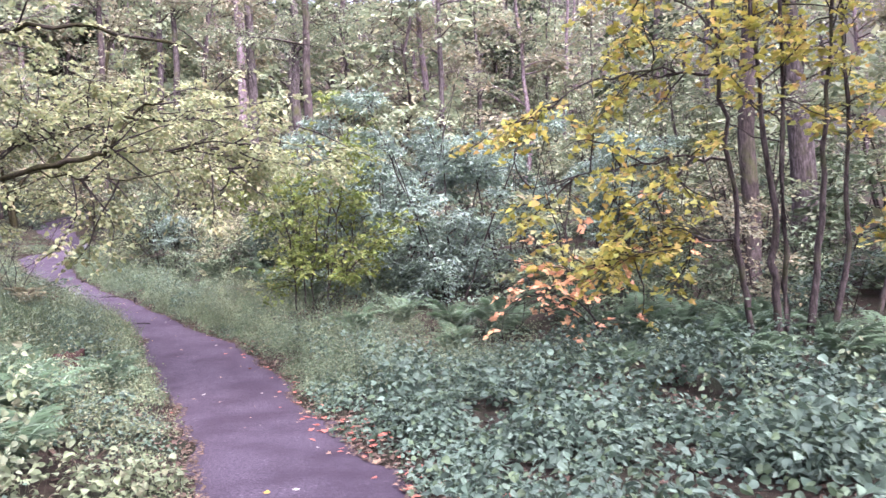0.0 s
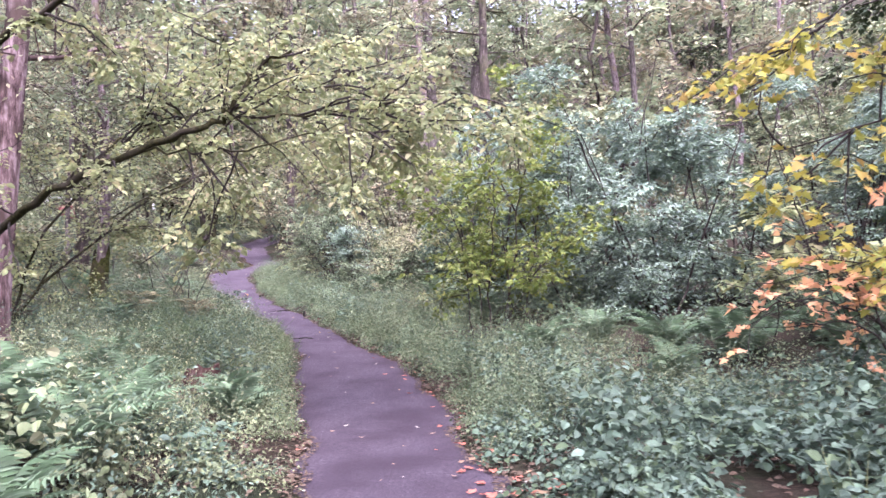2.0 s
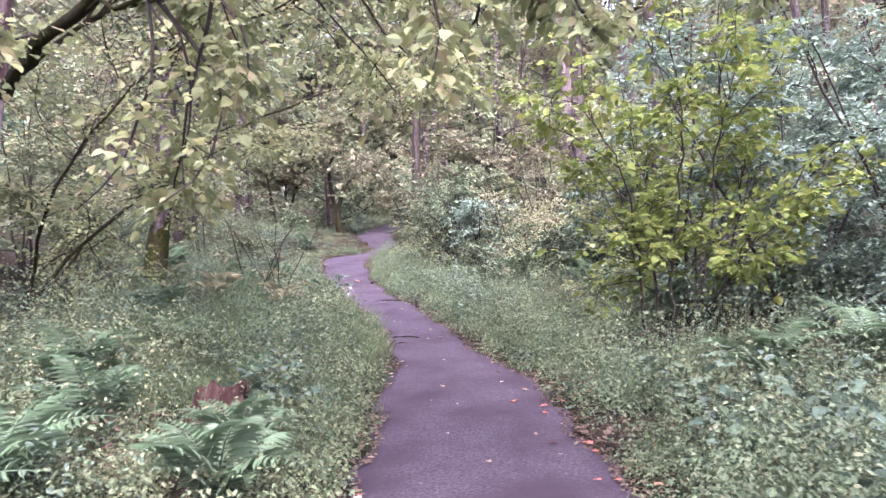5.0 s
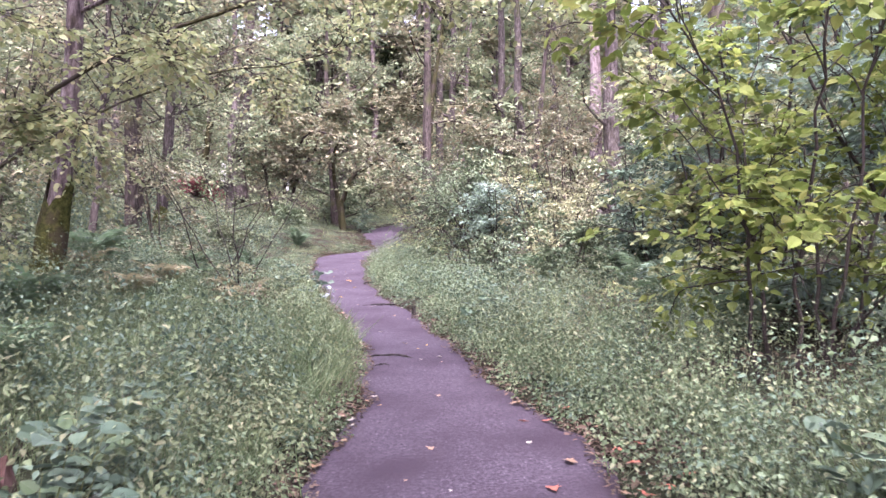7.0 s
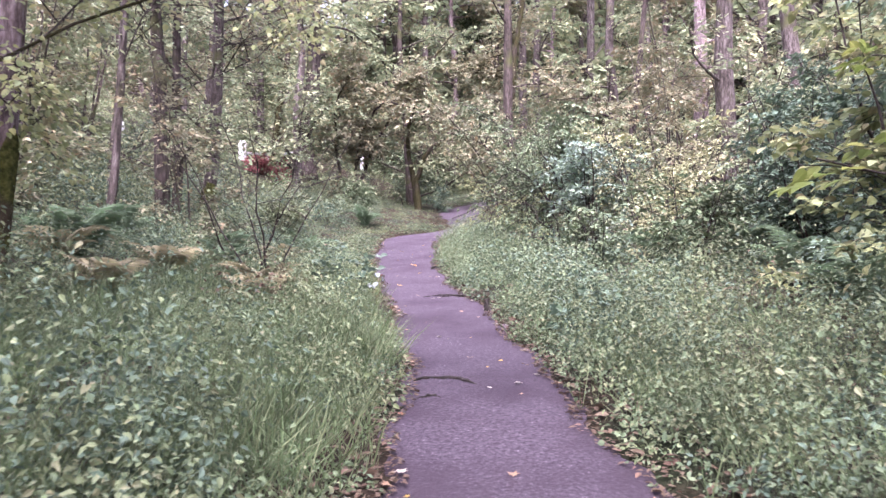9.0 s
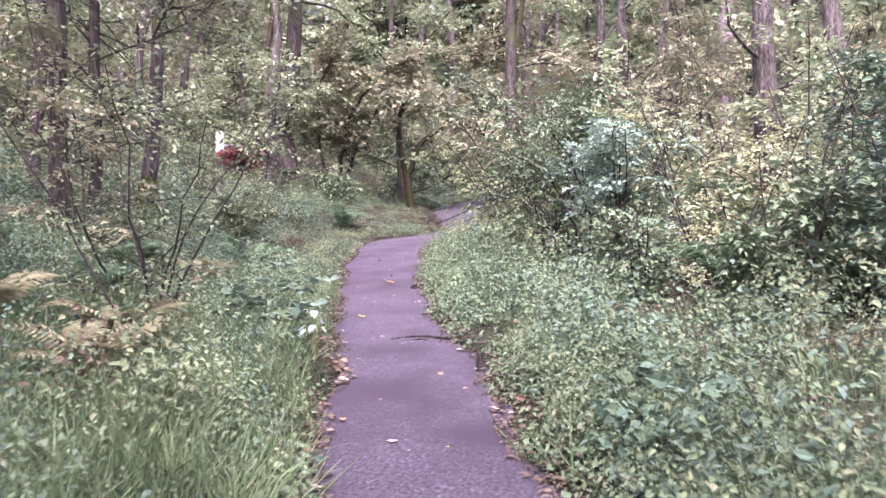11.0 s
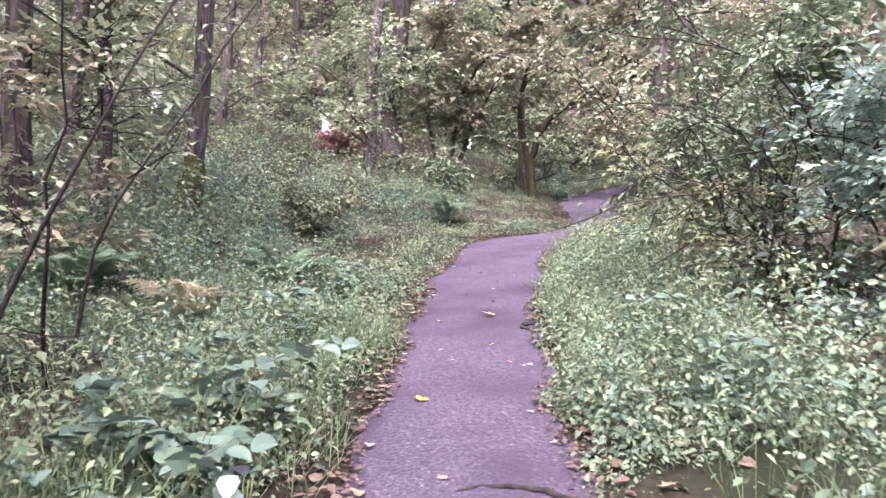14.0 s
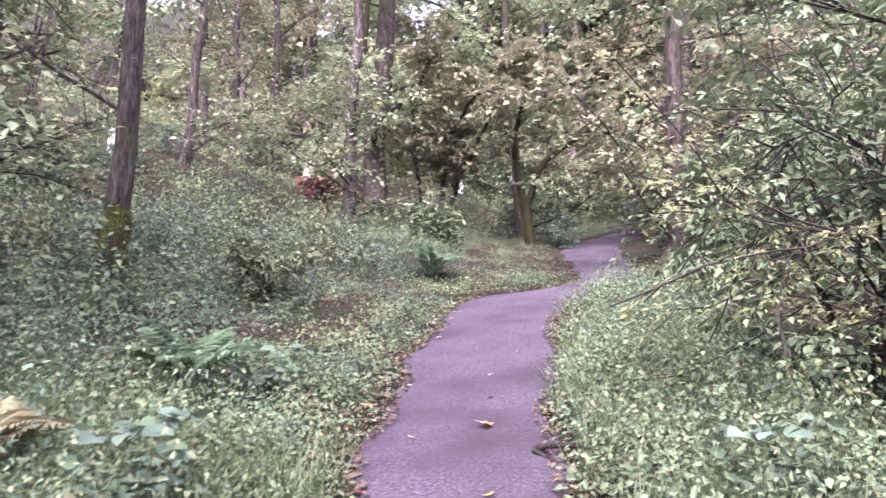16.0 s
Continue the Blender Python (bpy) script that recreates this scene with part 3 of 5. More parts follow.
bank("weeds", 3200, ("l", 24, 36, 3.0, 12), 0.8, 8, 0.105, SIMPLE, G_PALE, "tall pale leafy plants covering the slope", "weeds", 0.25, 0.14, 14, 0.2)
bank("weeds", 2600, ("l", 24, 36, 3.0, 12), 0.75, 8, 0.105, SIMPLE, G_BLUE, "tall blue-green leafy plants covering the slope", "weeds", 0.25, 0.14, 14, 0.2)
bank("weeds", 900, ("r", 8, 15, 5.5, 11), 0.6, 8, 0.1, OVATE, G_HERB, "green plants round the foot of the maple clump", "weeds", 0.25, 0.14)
bank("ivy", 2600, ("l", 14, 36, 0.0, 0.7), 0.3, 7, 0.055, SIMPLE, G_HERB, "small green leaves creeping at the path edge", "ground cover", 0.15, 0.1)
bank("ivy", 2600, ("r", 12, 35, 0.0, 0.7), 0.3, 7, 0.055, SIMPLE, G_HERB, "small green leaves creeping at the path edge", "ground cover", 0.15, 0.1)
bank("snowberry", 500, ("l", 7, 15, 0.8, 4), 0.8, 8, 0.045, SIMPLE, G_CREAM, "pale speckled small-leaved plants on the bank", "weeds")
bank("dead_stalks", 700, ("l", 4, 40, 0.2, 6), 0.6, 5, 0.07, SIMPLE, LITTER, "brown dead stalks and leaves in the undergrowth", "dead leaves")
bank("dead_stalks", 700, ("r", 4, 40, 0.2, 6), 0.6, 5, 0.07, SIMPLE, LITTER, "brown dead stalks and leaves in the undergrowth", "dead leaves")
x, y, d, b = scatter(rng, 3600, "l", 12, 26, 0.1, 3.2, 0.9, 5)
stuff("grass", [tufts(rng, x, y, 0.42)], G_GRASS, "long soft grass on the bank", "grass")
x, y, d, b = scatter(rng, 1300, "l", 16, 22.5, 0.3, 3.0, 0.9, 5)
stuff("grass", [tufts(rng, x, y, 0.55)], G_GRASS, "tall green grass among the bank plants", "grass")
x, y, d, b = scatter(rng, 1300, "r", 13, 36, 0.05, 2.4, 0.9, 4)
stuff("grass", [tufts(rng, x, y, 0.5)], G_GRASS, "long grass among the weeds", "grass")
# litter along both edges
pieces = []
for side in "lr":
    y = rng.uniform(4, 40, 5200)
    d = np.abs(rng.normal(0, 0.13, 5200)) - 0.1
    x = edge_l(y) - d if side == "l" else edge_r(y) + d
    a = rng.uniform(0, 6.28, len(x))
    pieces.append(leaves(np.column_stack([x, y, height(x, y) + 0.022]), np.column_stack([np.cos(a), np.sin(a), rng.normal(0, 0.1, len(x))]),
                         rng.uniform(0.02, 0.06, len(x)), rng, SIMPLE, 0.25))
stuff("leaf_litter", pieces, LITTER, "reddish-brown dead leaves along the path edges", "leaf litter")
pieces = []
for side in "lr":
    y = rng.uniform(2, 40, 7000)
    d = 0.05 + 4.5 * rng.random(7000) ** 1.6
    x = edge_l(y) - d if side == "l" else edge_r(y) + d
    a = rng.uniform(0, 6.28, len(x))
    pieces.append(leaves(np.column_stack([x, y, height(x, y) + 0.02]), np.column_stack([np.cos(a), np.sin(a), rng.normal(0.1, 0.25, len(x))]), rng.uniform(0.04, 0.1, len(x)), rng, SIMPLE, 0.35))
stuff("leaf_litter", pieces, LITTER, "brown dead leaves over the soil under the plants", "leaf litter")
bank("weeds", 1300, ("r", -9, 5, 0.1, 6), 0.5, 7, 0.1, OVATE, G_BLUE, "blue-green plants behind the start of the walk", "weeds")
bank("weeds", 1300, ("l", -9, 5, 0.1, 6), 0.5, 7, 0.1, OVATE, G_PALE, "pale green plants behind the start of the walk", "weeds")

# ---- trees that stand alone ----
TREES = [
    # x, y, radius, tall, bark, lean
    (-7.25, 13.9, 0.27, 15, BARK_RED, (0.0, 0.0)), (-8.0, 18.5, 0.17, 13, BARK_PINK, (-0.01, 0.0)), (-11.6, 23.0, 0.08, 11, BARK, (0.03, 0.0)),
    (-12.0, 25.0, 0.14, 14, BARK_DARK, (0.01, 0.0)), (-13.0, 26.3, 0.11, 13, BARK_DARK, (-0.05, 0.0)), (-16.8, 27.8, 0.13, 14, BARK_DARK, (-0.02, 0.0)),
    (-14.3, 28.7, 0.2, 16, BARK, (0.06, 0.03)), (-17.3, 37.7, 0.2, 15, BARK, (0.0, 0.0)),
    (-19.5, 41.0, 0.38, 18, BARK_DARK, (0.02, 0.0)), (-9.0, 38.5, 0.2, 18, BARK_DARK, (0.0, 0.0)), (-11.6, 49.5, 0.3, 18, BARK, (0.0, 0.0)),
    (-1.5, 38.0, 0.34, 19, BARK, (0.0, 0.0)), (-2.0, 46.0, 0.42, 20, BARK_PINK, (0.0, 0.0)), (0.5, 44.0, 0.36, 20, BARK, (0.0, 0.0)),
    (1.2, 26.0, 0.22, 19, BARK_DARK, (-0.02, 0.0)), (9.7, 48.0, 0.28, 22, BARK_PINK, (0.0, 0.0)), (12.6, 17.5, 0.3, 18, BARK_DARK, (0.0, 0.0)),
    (16.5, 19.5, 0.42, 18, BARK, (0.0, 0.0)), (-27.5, 42.7, 0.18, 14, BARK, (0.0, 0.0)), (-30.0, 43.0, 0.2, 15, BARK, (-0.03, 0.0)),
    (-33.2, 48.0, 0.26, 17, BARK_PINK, (0.0, 0.0)), (-29.5, 46.4, 0.22, 16, BARK, (0.02, 0.0)), (-24.0, 45.5, 0.2, 14, MOSS, (0.16, 0.0)),
    (-28.5, 50.2, 0.25, 17, BARK, (0.0, 0.0)), (-11.0, 44.8, 0.2, 15, MOSS, (0.12, 0.05)), (-16.3, 47.4, 0.24, 17, BARK_DARK, (0.0, 0.0)),
    (-7.0, 50.0, 0.3, 20, BARK, (0.0, 0.0)), (-4.5, 38.0, 0.13, 13, BARK_DARK, (0.1, 0.0)), (-22.0, 36.0, 0.16, 13, BARK, (0.0, 0.0)),
]
for k, (x, y, r, tall, bark, lean) in enumerate(TREES):
    words = {BARK: "grey-barked", BARK_DARK: "dark-barked", BARK_PINK: "reddish-grey-barked", MOSS: "mossy leaning", BARK_RED: "flaking reddish-barked"}[bark]
    near = y < 32
    stick_tree("forest_tree", on(x, y), words + " forest tree with thin yellowing leaves above undergrowth", "tree", 100 + k, tall, 1, r, bark, G_FAR if k % 3 else G_RUST, "crown",
               420, 1.6, 12, 0.12 if near else 0.18, FAR_LEAF, limbs=9 if near else 12, limb_len=3.4, limb_from=0.42 if near and x > -12.5 else 0.24 if near else 0.16, sides=12, leans=[lean], wobble=0.03, flare=1.5, single_limbs=True,
               group="forest trees")



def moss_sleeve(tree, r, tall, seed):
    g = np.random.default_rng(seed)
    z = np.linspace(-0.1, tall, 9)
    trunk = [c for c in tree.children if c.name.startswith("trunk")][0].data
    co = np.array([v.co[:] for v in trunk.vertices]).reshape(-1, 12, 3).mean(1)
    V, F = tube(np.column_stack([np.interp(z, co[:, 2], co[:, 0]), np.interp(z, co[:, 2], co[:, 1]), z]), r * np.array([1.55, 1.3, 1.2, 1.16, 1.13, 1.12, 1.08, 1.03, 0.94]), 14)
    V[:, 2] += g.normal(0, 0.05, len(V)) + 0.18 * np.sin(np.arctan2(V[:, 1], V[:, 0]) * 2 + seed) * (V[:, 2] > tall * 0.6)
    V[:, :2] *= 1 + g.normal(0, 0.035, (len(V), 1))
    part("moss", mesh("moss", V, F, MOSS_GREEN, True), tree, "bright green moss around the foot")


for ob in [o for o in scene.collection.objects if o.name.startswith("forest_tree") and o.parent is None]:
    if (ob.location.xy - Vector((-8.0, 18.5))).length < 0.1:
        moss_sleeve(ob, 0.17, 1.35, 1)
    if (ob.location.xy - Vector((-14.3, 28.7))).length < 0.1:
        moss_sleeve(ob, 0.2, 0.9, 2)

def open_slope(x, y):
    """The open slope below the road, kept free of tall growth."""
    turn = math.degrees(math.atan2(y - 22.0, x + 7.0))
    return 114 < turn < 136 and 8 < math.hypot(x + 7.0, y - 22.0) < 34


# background forest, four kinds of tree copied about
far = []
for k, (bark, leafy, words) in enumerate([(BARK, G_FAR, "tall grey forest tree with green-yellow leaves"), (BARK_DARK, G_DARK, "tall dark conifer with drooping needles"),
                                          (BARK_PINK, G_RUST, "reddish-barked forest tree with fading leaves"), (BARK_DARK, G_FAR, "slender dark forest tree with pale leaves")]):
    far.append(stick_tree("background_tree", on((-40, 24, 14, -55)[k], (70, 70, 60, 62)[k]), words, "tree", 300 + k, 20, 1, (0.3, 0.34, 0.26, 0.18)[k], bark, leafy, "crown", 140, 2.8, 11,
                          0.5, FAR_LEAF, limbs=14, limb_len=4.4, limb_from=0.06, rise=0.0 if k == 1 else 0.15, droop=0.6 if k == 1 else 0.3, group="background forest"))
rng = np.random.default_rng(11)
made = 0
while made < 80:
    x, y = rng.uniform(-85, 60), rng.uniform(38, 120)
    if (-45 < x < 8 and y < 57) or -3 < (edge_l(y) - x) < 1 or -4 < x - edge_r(y) < 3 or (-40 < x < -18 and y < 56):
        continue
    place_copy(far[rng.integers(4)], x, y, rng.uniform(0, 360), rng.uniform(0.75, 1.2))
    made += 1
for _ in range(26):
    place_copy(far[rng.choice([0, 0, 1, 2, 3])], rng.uniform(-36, -8), rng.uniform(60, 84), rng.uniform(0, 360), rng.uniform(0.7, 1.1))
for _ in range(26):
    place_copy(far[rng.choice([0, 2, 3])], rng.uniform(6, 44), rng.uniform(32, 80), rng.uniform(0, 360), rng.uniform(0.7, 1.1))
for _ in range(14):
    place_copy(far[rng.choice([0, 2, 3])], rng.uniform(-14, 14), rng.uniform(58, 85), rng.uniform(0, 360), rng.uniform(0.8, 1.1))
for x, y, k in [(-9, 53, 1.1), (-12.5, 60, 1.2), (-6, 56, 1.1), (-20.5, 64, 1.2), (-16, 70, 1.3), (-25, 60, 1.1), (-10.5, 66, 1.2)]:
    place_copy(far[(0, 3, 2)[int(-x) % 3]], x, y, x * 31 % 360, k)
for _ in range(16):
    place_copy(far[rng.choice([0, 2, 3])], rng.uniform(-62, -36), rng.uniform(50, 78), rng.uniform(0, 360), rng.uniform(0.9, 1.3))
for x, y, k in [(-30, 66, 1.4), (-34, 62, 1.35), (-38, 68, 1.4), (-26, 70, 1.45), (-42, 63, 1.35), (-22, 74, 1.45), (-46, 70, 1.4), (-32, 76, 1.5), (-18, 78, 1.5), (-38, 80, 1.5),
                (-9, 80, 1.5), (-13, 86, 1.5), (-27, 84, 1.5), (-50, 62, 1.3), (-5, 74, 1.4), (0, 80, 1.5), (-35, 92, 1.8), (-28, 95, 1.8), (-22, 97, 1.8), (-16, 95, 1.8), (-42, 88, 1.7), (-10, 96, 1.8), (-50, 84, 1.7), (-31, 104, 1.9)]:
    place_copy(far[(0, 1, 3, 2)[int(-x + 1) % 4]], x, y, x * 47 % 360, k)
for _ in range(13):
    place_copy(far[rng.integers(4)], rng.uniform(16, 50), rng.uniform(-12, 40), rng.uniform(0, 360), rng.uniform(0.7, 1.1))
    place_copy(far[rng.integers(4)], rng.uniform(-60, -22), rng.uniform(-12, 36), rng.uniform(0, 360), rng.uniform(0.7, 1.1))

for x, y, k in [(-31.5, 63, 1.5), (-29.8, 67, 1.6), (-24.6, 64, 1.5), (0.6, 64, 1.5), (3.9, 62, 1.5), (-33, 70, 1.6), (-27, 68, 1.6), (1.8, 70, 1.6)]:
    place_copy(far[(0, 3)[int(abs(x)) % 2]], x, y, x * 61 % 360, k)

# unseen crowns added beside and behind the walk's start, closing the sky for shade
shade_tree = stick_tree("canopy_tree", on(6.5, 3.2), "tall grey-barked unseen tree, added so its broad thin crown shades the path", "tree", 390, 15, 1, 0.24, BARK, G_FAR, "crown", 620, 2.0, 12, 0.2, FAR_LEAF, limbs=14, limb_len=6.0,
                  limb_from=0.45, sides=10, flare=1.4, group="canopy trees")
for x, y, k in [(-6.8, 4.0, 1.0), (3.6, -3.2, 1.05), (-3.4, -4.5, 1.0), (12.5, 5.0, 1.1), (-9.5, 9.6, 0.95), (-1.0, -9.0, 1.0)]:
    place_copy(shade_tree, x, y, (x * 53 + y * 17) % 360, k)

# understory trees that fill the middle height
under = []
for k, (leafy, words) in enumerate([(G_PALE, "slender understory maple with pale green leaves"), (G_FAR, "slender understory tree with green leaves"), (G_RUST, "slender understory tree with fading tan leaves")]):
    under.append(stick_tree("understory_tree", on((-21, 13.5, -9.5)[k], (30.5, 28, 54)[k]), words, "tree", 330 + k, 7, 4, 0.05, BARK_DARK, leafy, "crown", 270, 1.1, 9, 0.2, FAR_LEAF,
                            spread=0.25, limbs=4, limb_len=2.2, limb_from=0.15, sides=5, flare=1.2, group="understory"))
made = 0
while made < 45:
    x, y = rng.uniform(-42, 26), rng.uniform(24, 72)
    dl, dr = beside(x, y)
    if open_slope(x, y) or dl + dr < 5 or (-36 < x < -10 and y < 47 and rng.random() < 0.75) or (dl > 0 and dl < 9 and y < 34) or (dr > 0 and dr < 6 and y < 30):
        continue
    place_copy(under[rng.integers(3)], x, y, rng.uniform(0, 360), rng.uniform(0.7, 1.3))
    made += 1

for x, y, k in [(-10.6, 24.2, .5), (-11.2, 20.2, .5), (-16.4, 25.2, .7), (-10.0, 17.6, .5), (-13.6, 22.6, .7), (-11.6, 15.4, .6),
                (11.0, 15.0, .6), (13.5, 18.5, .7), (10.8, 18.6, .6), (15.0, 14.5, .6), (16.5, 22.0, .8), (12.5, 22.5, .7), (-1.0, 33.0, .7), (1.5, 31.0, .7), (-5.4, 35.5, .7)]:
    place_copy(under[int(abs(x * 7)) % 3], x, y, (x * 53 + y * 17) % 360, k)

# ---- shrubs ----
BUSHES = [
    # x, y, tall, stems, spread, twigs, twig length, leaves a twig, leaf, material, words
    (2.6, 20.2, 5.5, 5, 0.4, 1450, 0.65, 9, 0.125, G_SILVER, "large pale blue-green leafy shrub with slender stems"),
    (4.6, 19.2, 5.8, 5, 0.4, 1450, 0.65, 9, 0.125, G_SILVER, "large pale blue-green leafy shrub with slender stems"),
    (6.6, 20.6, 5.7, 5, 0.4, 1450, 0.65, 9, 0.125, G_SILVER, "large pale blue-green leafy shrub with slender stems"),
    (1.2, 22.4, 5.4, 5, 0.4, 1450, 0.65, 9, 0.125, G_SILVER, "large pale blue-green leafy shrub with slender stems"),
    (8.8, 19.0, 5.3, 5, 0.4, 1450, 0.65, 9, 0.125, G_SILVER, "large pale blue-green leafy shrub with slender stems"),
    (3.6, 22.8, 6.1, 5, 0.4, 1450, 0.65, 9, 0.125, G_SILVER, "large pale blue-green leafy shrub with slender stems"),
    (-2.6, 26.8, 2.7, 8, 0.5, 620, 0.5, 9, 0.06, G_CREAM, "cream-leaved spreading shrub among green bushes"),
    (-3.8, 27.3, 2.5, 8, 0.5, 700, 0.55, 8, 0.085, G_SILVER, "spreading pale blue-green shrub beside the path"),
    (-5.2, 28.9, 3.3, 6, 0.32, 420, 0.55, 8, 0.11, G_HERB, "upright green sapling by the path"),
    (0.5, 22.6, 4.6, 5, 0.25, 420, 0.6, 8, 0.11, G_VINE, "upright green sapling with yellowing leaves"),
    (-3.4, 25.6, 1.3, 6, 0.45, 300, 0.45, 8, 0.07, G_HERB, "low shrub with yellowing leaves on the bank"),
    (-2.0, 24.6, 1.6, 6, 0.45, 450, 0.5, 9, 0.085, G_HERB, "low green shrub on the bank"),
    (-0.4, 24.8, 2.6, 7, 0.42, 700, 0.6, 9, 0.095, G_BLUE, "blue-green shrub on the bank"),
    (0.9, 26.2, 3.0, 7, 0.42, 600, 0.6, 9, 0.1, G_BLUE, "blue-green shrub under tall trees"),
    (-7.4, 22.1, 3.0, 4, 0.62, 130, 0.5, 6, 0.07, G_PALE, "nearly bare dark-stemmed shrub on the bank"),
    (-8.6, 23.4, 2.4, 3, 0.7, 110, 0.5, 6, 0.07, G_PALE, "nearly bare dark-stemmed shrub on the bank"),
    (-0.2, 28.5, 3.4, 7, 0.35, 700, 0.7, 9, 0.1, G_BLUE, "blue-green shrub under tall trees"),
    (-6.8, 33.2, 2.6, 7, 0.35, 550, 0.6, 9, 0.1, G_HERB, "green shrub at the bend of the path"),
    (-16.6, 56.5, 2.4, 9, 0.5, 700, 0.6, 10, 0.1, G_PALE, "rounded pale shrub at the far bend of the path"),
    (-14.6, 37.4, 1.3, 7, 0.4, 500, 0.6, 9, 0.11, G_HERB, "green shrub on the slope above the path"),
    (-17.6, 51.6, 2.2, 8, 0.5, 600, 0.6, 9, 0.12, G_HERB, "dull green shrub at the far bend of the path"),
    (-12.6, 30.2, 1.1, 6, 0.5, 350, 0.45, 9, 0.08, G_PALE, "low pale shrub on the bank"),
    (-10.6, 47.2, 2.6, 7, 0.4, 500, 0.7, 9, 0.13, G_HERB, "green shrub beside the far path"),
    (-9.6, 43.0, 2.8, 7, 0.4, 500, 0.7, 9, 0.13, G_HERB, "green shrub beside the far path"),
]
for k, (x, y, tall, stems, spread, twigs, tl, per, leaf, leafy, words) in enumerate(BUSHES):
    stick_tree("shrub", on(x, y), words, "shrub", 500 + k, tall, stems, (0.75 if twigs < 200 else 1) * (0.012 + 0.004 * tall), TWIG, leafy, "foliage", twigs, tl, per, leaf, BROAD if leafy is G_VINE else (OVATE if y < 23.5 else SIMPLE),
               spread=spread, limbs=7, limb_len=tall * 0.28, limb_from=0.08, sides=6, flare=1.1, wobble=0.13 if twigs < 200 else 0.05)

# thickets filling the middle distance
thick = []
for k, (leafy, words) in enumerate([(G_HERB, "green thicket shrub under the trees"), (G_BLUE, "blue-green thicket shrub under the trees"), (G_VINE, "yellow-green thicket shrub under the trees"),
                                    (G_RUST, "fading tan thicket shrub under the trees")]):
    thick.append(stick_tree("thicket_shrub", on((9.5, 13.5, -18, -22)[k], (25.5, 26, 24, 30)[k]), words, "shrub", 600 + k, 3.0, 6, 0.022, TWIG, leafy, "foliage", 150, 0.8, 9, 0.18, FAR_LEAF,
                            spread=0.4, limbs=3, limb_len=1.3, limb_from=0.12, sides=5, flare=1.1, group="thicket"))
rng = np.random.default_rng(21)
made = 0
while made < 70:
    x, y = rng.uniform(-45, 30), rng.uniform(14, 75)
    dl, dr = beside(x, y)
    if open_slope(x, y) or (x < edge_l(y) and dl < 7) or (x > edge_r(y) and dr < (7 if y < 36 else 2.5)) or (dl + dr) <= 0 or (-38 < x < -12 and 30 < y < 52):
        continue
    place_copy(thick[rng.choice(4, p=[0.35, 0.2, 0.25, 0.2])], x, y, rng.uniform(0, 360), rng.uniform(0.6, 1.5))
    made += 1
for x, y, k in [(9.8, 14.5, .6), (11.5, 12.8, .6), (12.8, 15.5, .7), (10.4, 16.8, .7), (13.6, 11.0, .7), (14.8, 17.6, .8), (8.4, 16.4, .6), (6.8, 17.0, .5), (11.6, 9.4, .5), (15.6, 12.6, .8), (17.5, 16.0, .9), (9.0, 25.0, 1.0)]:
    place_copy(thick[int(abs(x * 10)) % 2], x, y, (x * 53) % 360, k)
made = 0
while made < 16:
    x, y = rng.uniform(-40, -13), rng.uniform(30, 52)
    if open_slope(x, y) or abs((x + 5) * 0.77 + (y - 22.5) * 0.64) < 4.5:
        continue
    place_copy(thick[rng.choice(4, p=[0.4, 0.3, 0.15, 0.15])], x, y, rng.uniform(0, 360), rng.uniform(0.3, 0.55))
    made += 1


# ---- vine maples that lean over the path ----
def leaning_tree(name, place, label, seed, boughs, r0, bark, leafy, twigs, length, per, leaf, shape, t0=0.15, bare=0, crown="crown"):
    """Boughs given as lines of world places; they taper from r0."""
    rng = np.random.default_rng(seed)
    ob = thing(name, place, label, "tree")
    o = np.array(place)
    lines = []
    for b in boughs:
        b = np.array(b, float)
        s = np.linspace(0, len(b) - 1, 5 * (len(b) - 1) + 1)
        line = np.column_stack([np.interp(s, np.arange(len(b)), b[:, c]) for c in range(3)]) - o
        line[1:-1] = (line[:-2] + 2 * line[1:-1] + line[2:]) / 4
        line[1:] += rng.normal(0, 0.03, line[1:].shape)
        lines.append(line)
        r = r0 if np.linalg.norm(b[0][:2] - o[:2]) < 1.8 and b[0][2] < o[2] + 0.3 else r0 * 0.3
        V, F = tube(line, np.linspace(r, r * 0.25, len(line)) * rng.uniform(0.75, 1.05), 8)
        part("bough", mesh("bough", V + rng.normal(0, r * 0.06, V.shape), F, bark, True), ob)
    side = []
    for k, line in enumerate(lines):
        for _ in range(13):
            p, d = along(line, rng.uniform(0.75 if k < bare else 0.2, 1))
            side.append(bend(p, unit(d + rng.normal(0, 0.7, 3)), rng.uniform(0.7, 1.9), rng, 6, 0.22, 0.02))
    tw, V, F = sprays(side + [l[len(l) // 2:] for l in lines[bare:]], rng, twigs, length, per, leaf, shape, t0, 0.05, 0.35, 0.45)
    V2, F2 = join([tri(*tube(s, np.linspace(min(r0 * 0.3, 0.017), 0.005, len(s)), 4)) for s in side] + [tw])
    tagged(part("twig_mass", mesh("twig_mass", V2, F2, TWIG), ob), kind="stuff")
    tagged(part(crown, mesh(crown, V, F, leafy), ob), kind="stuff")
    return ob


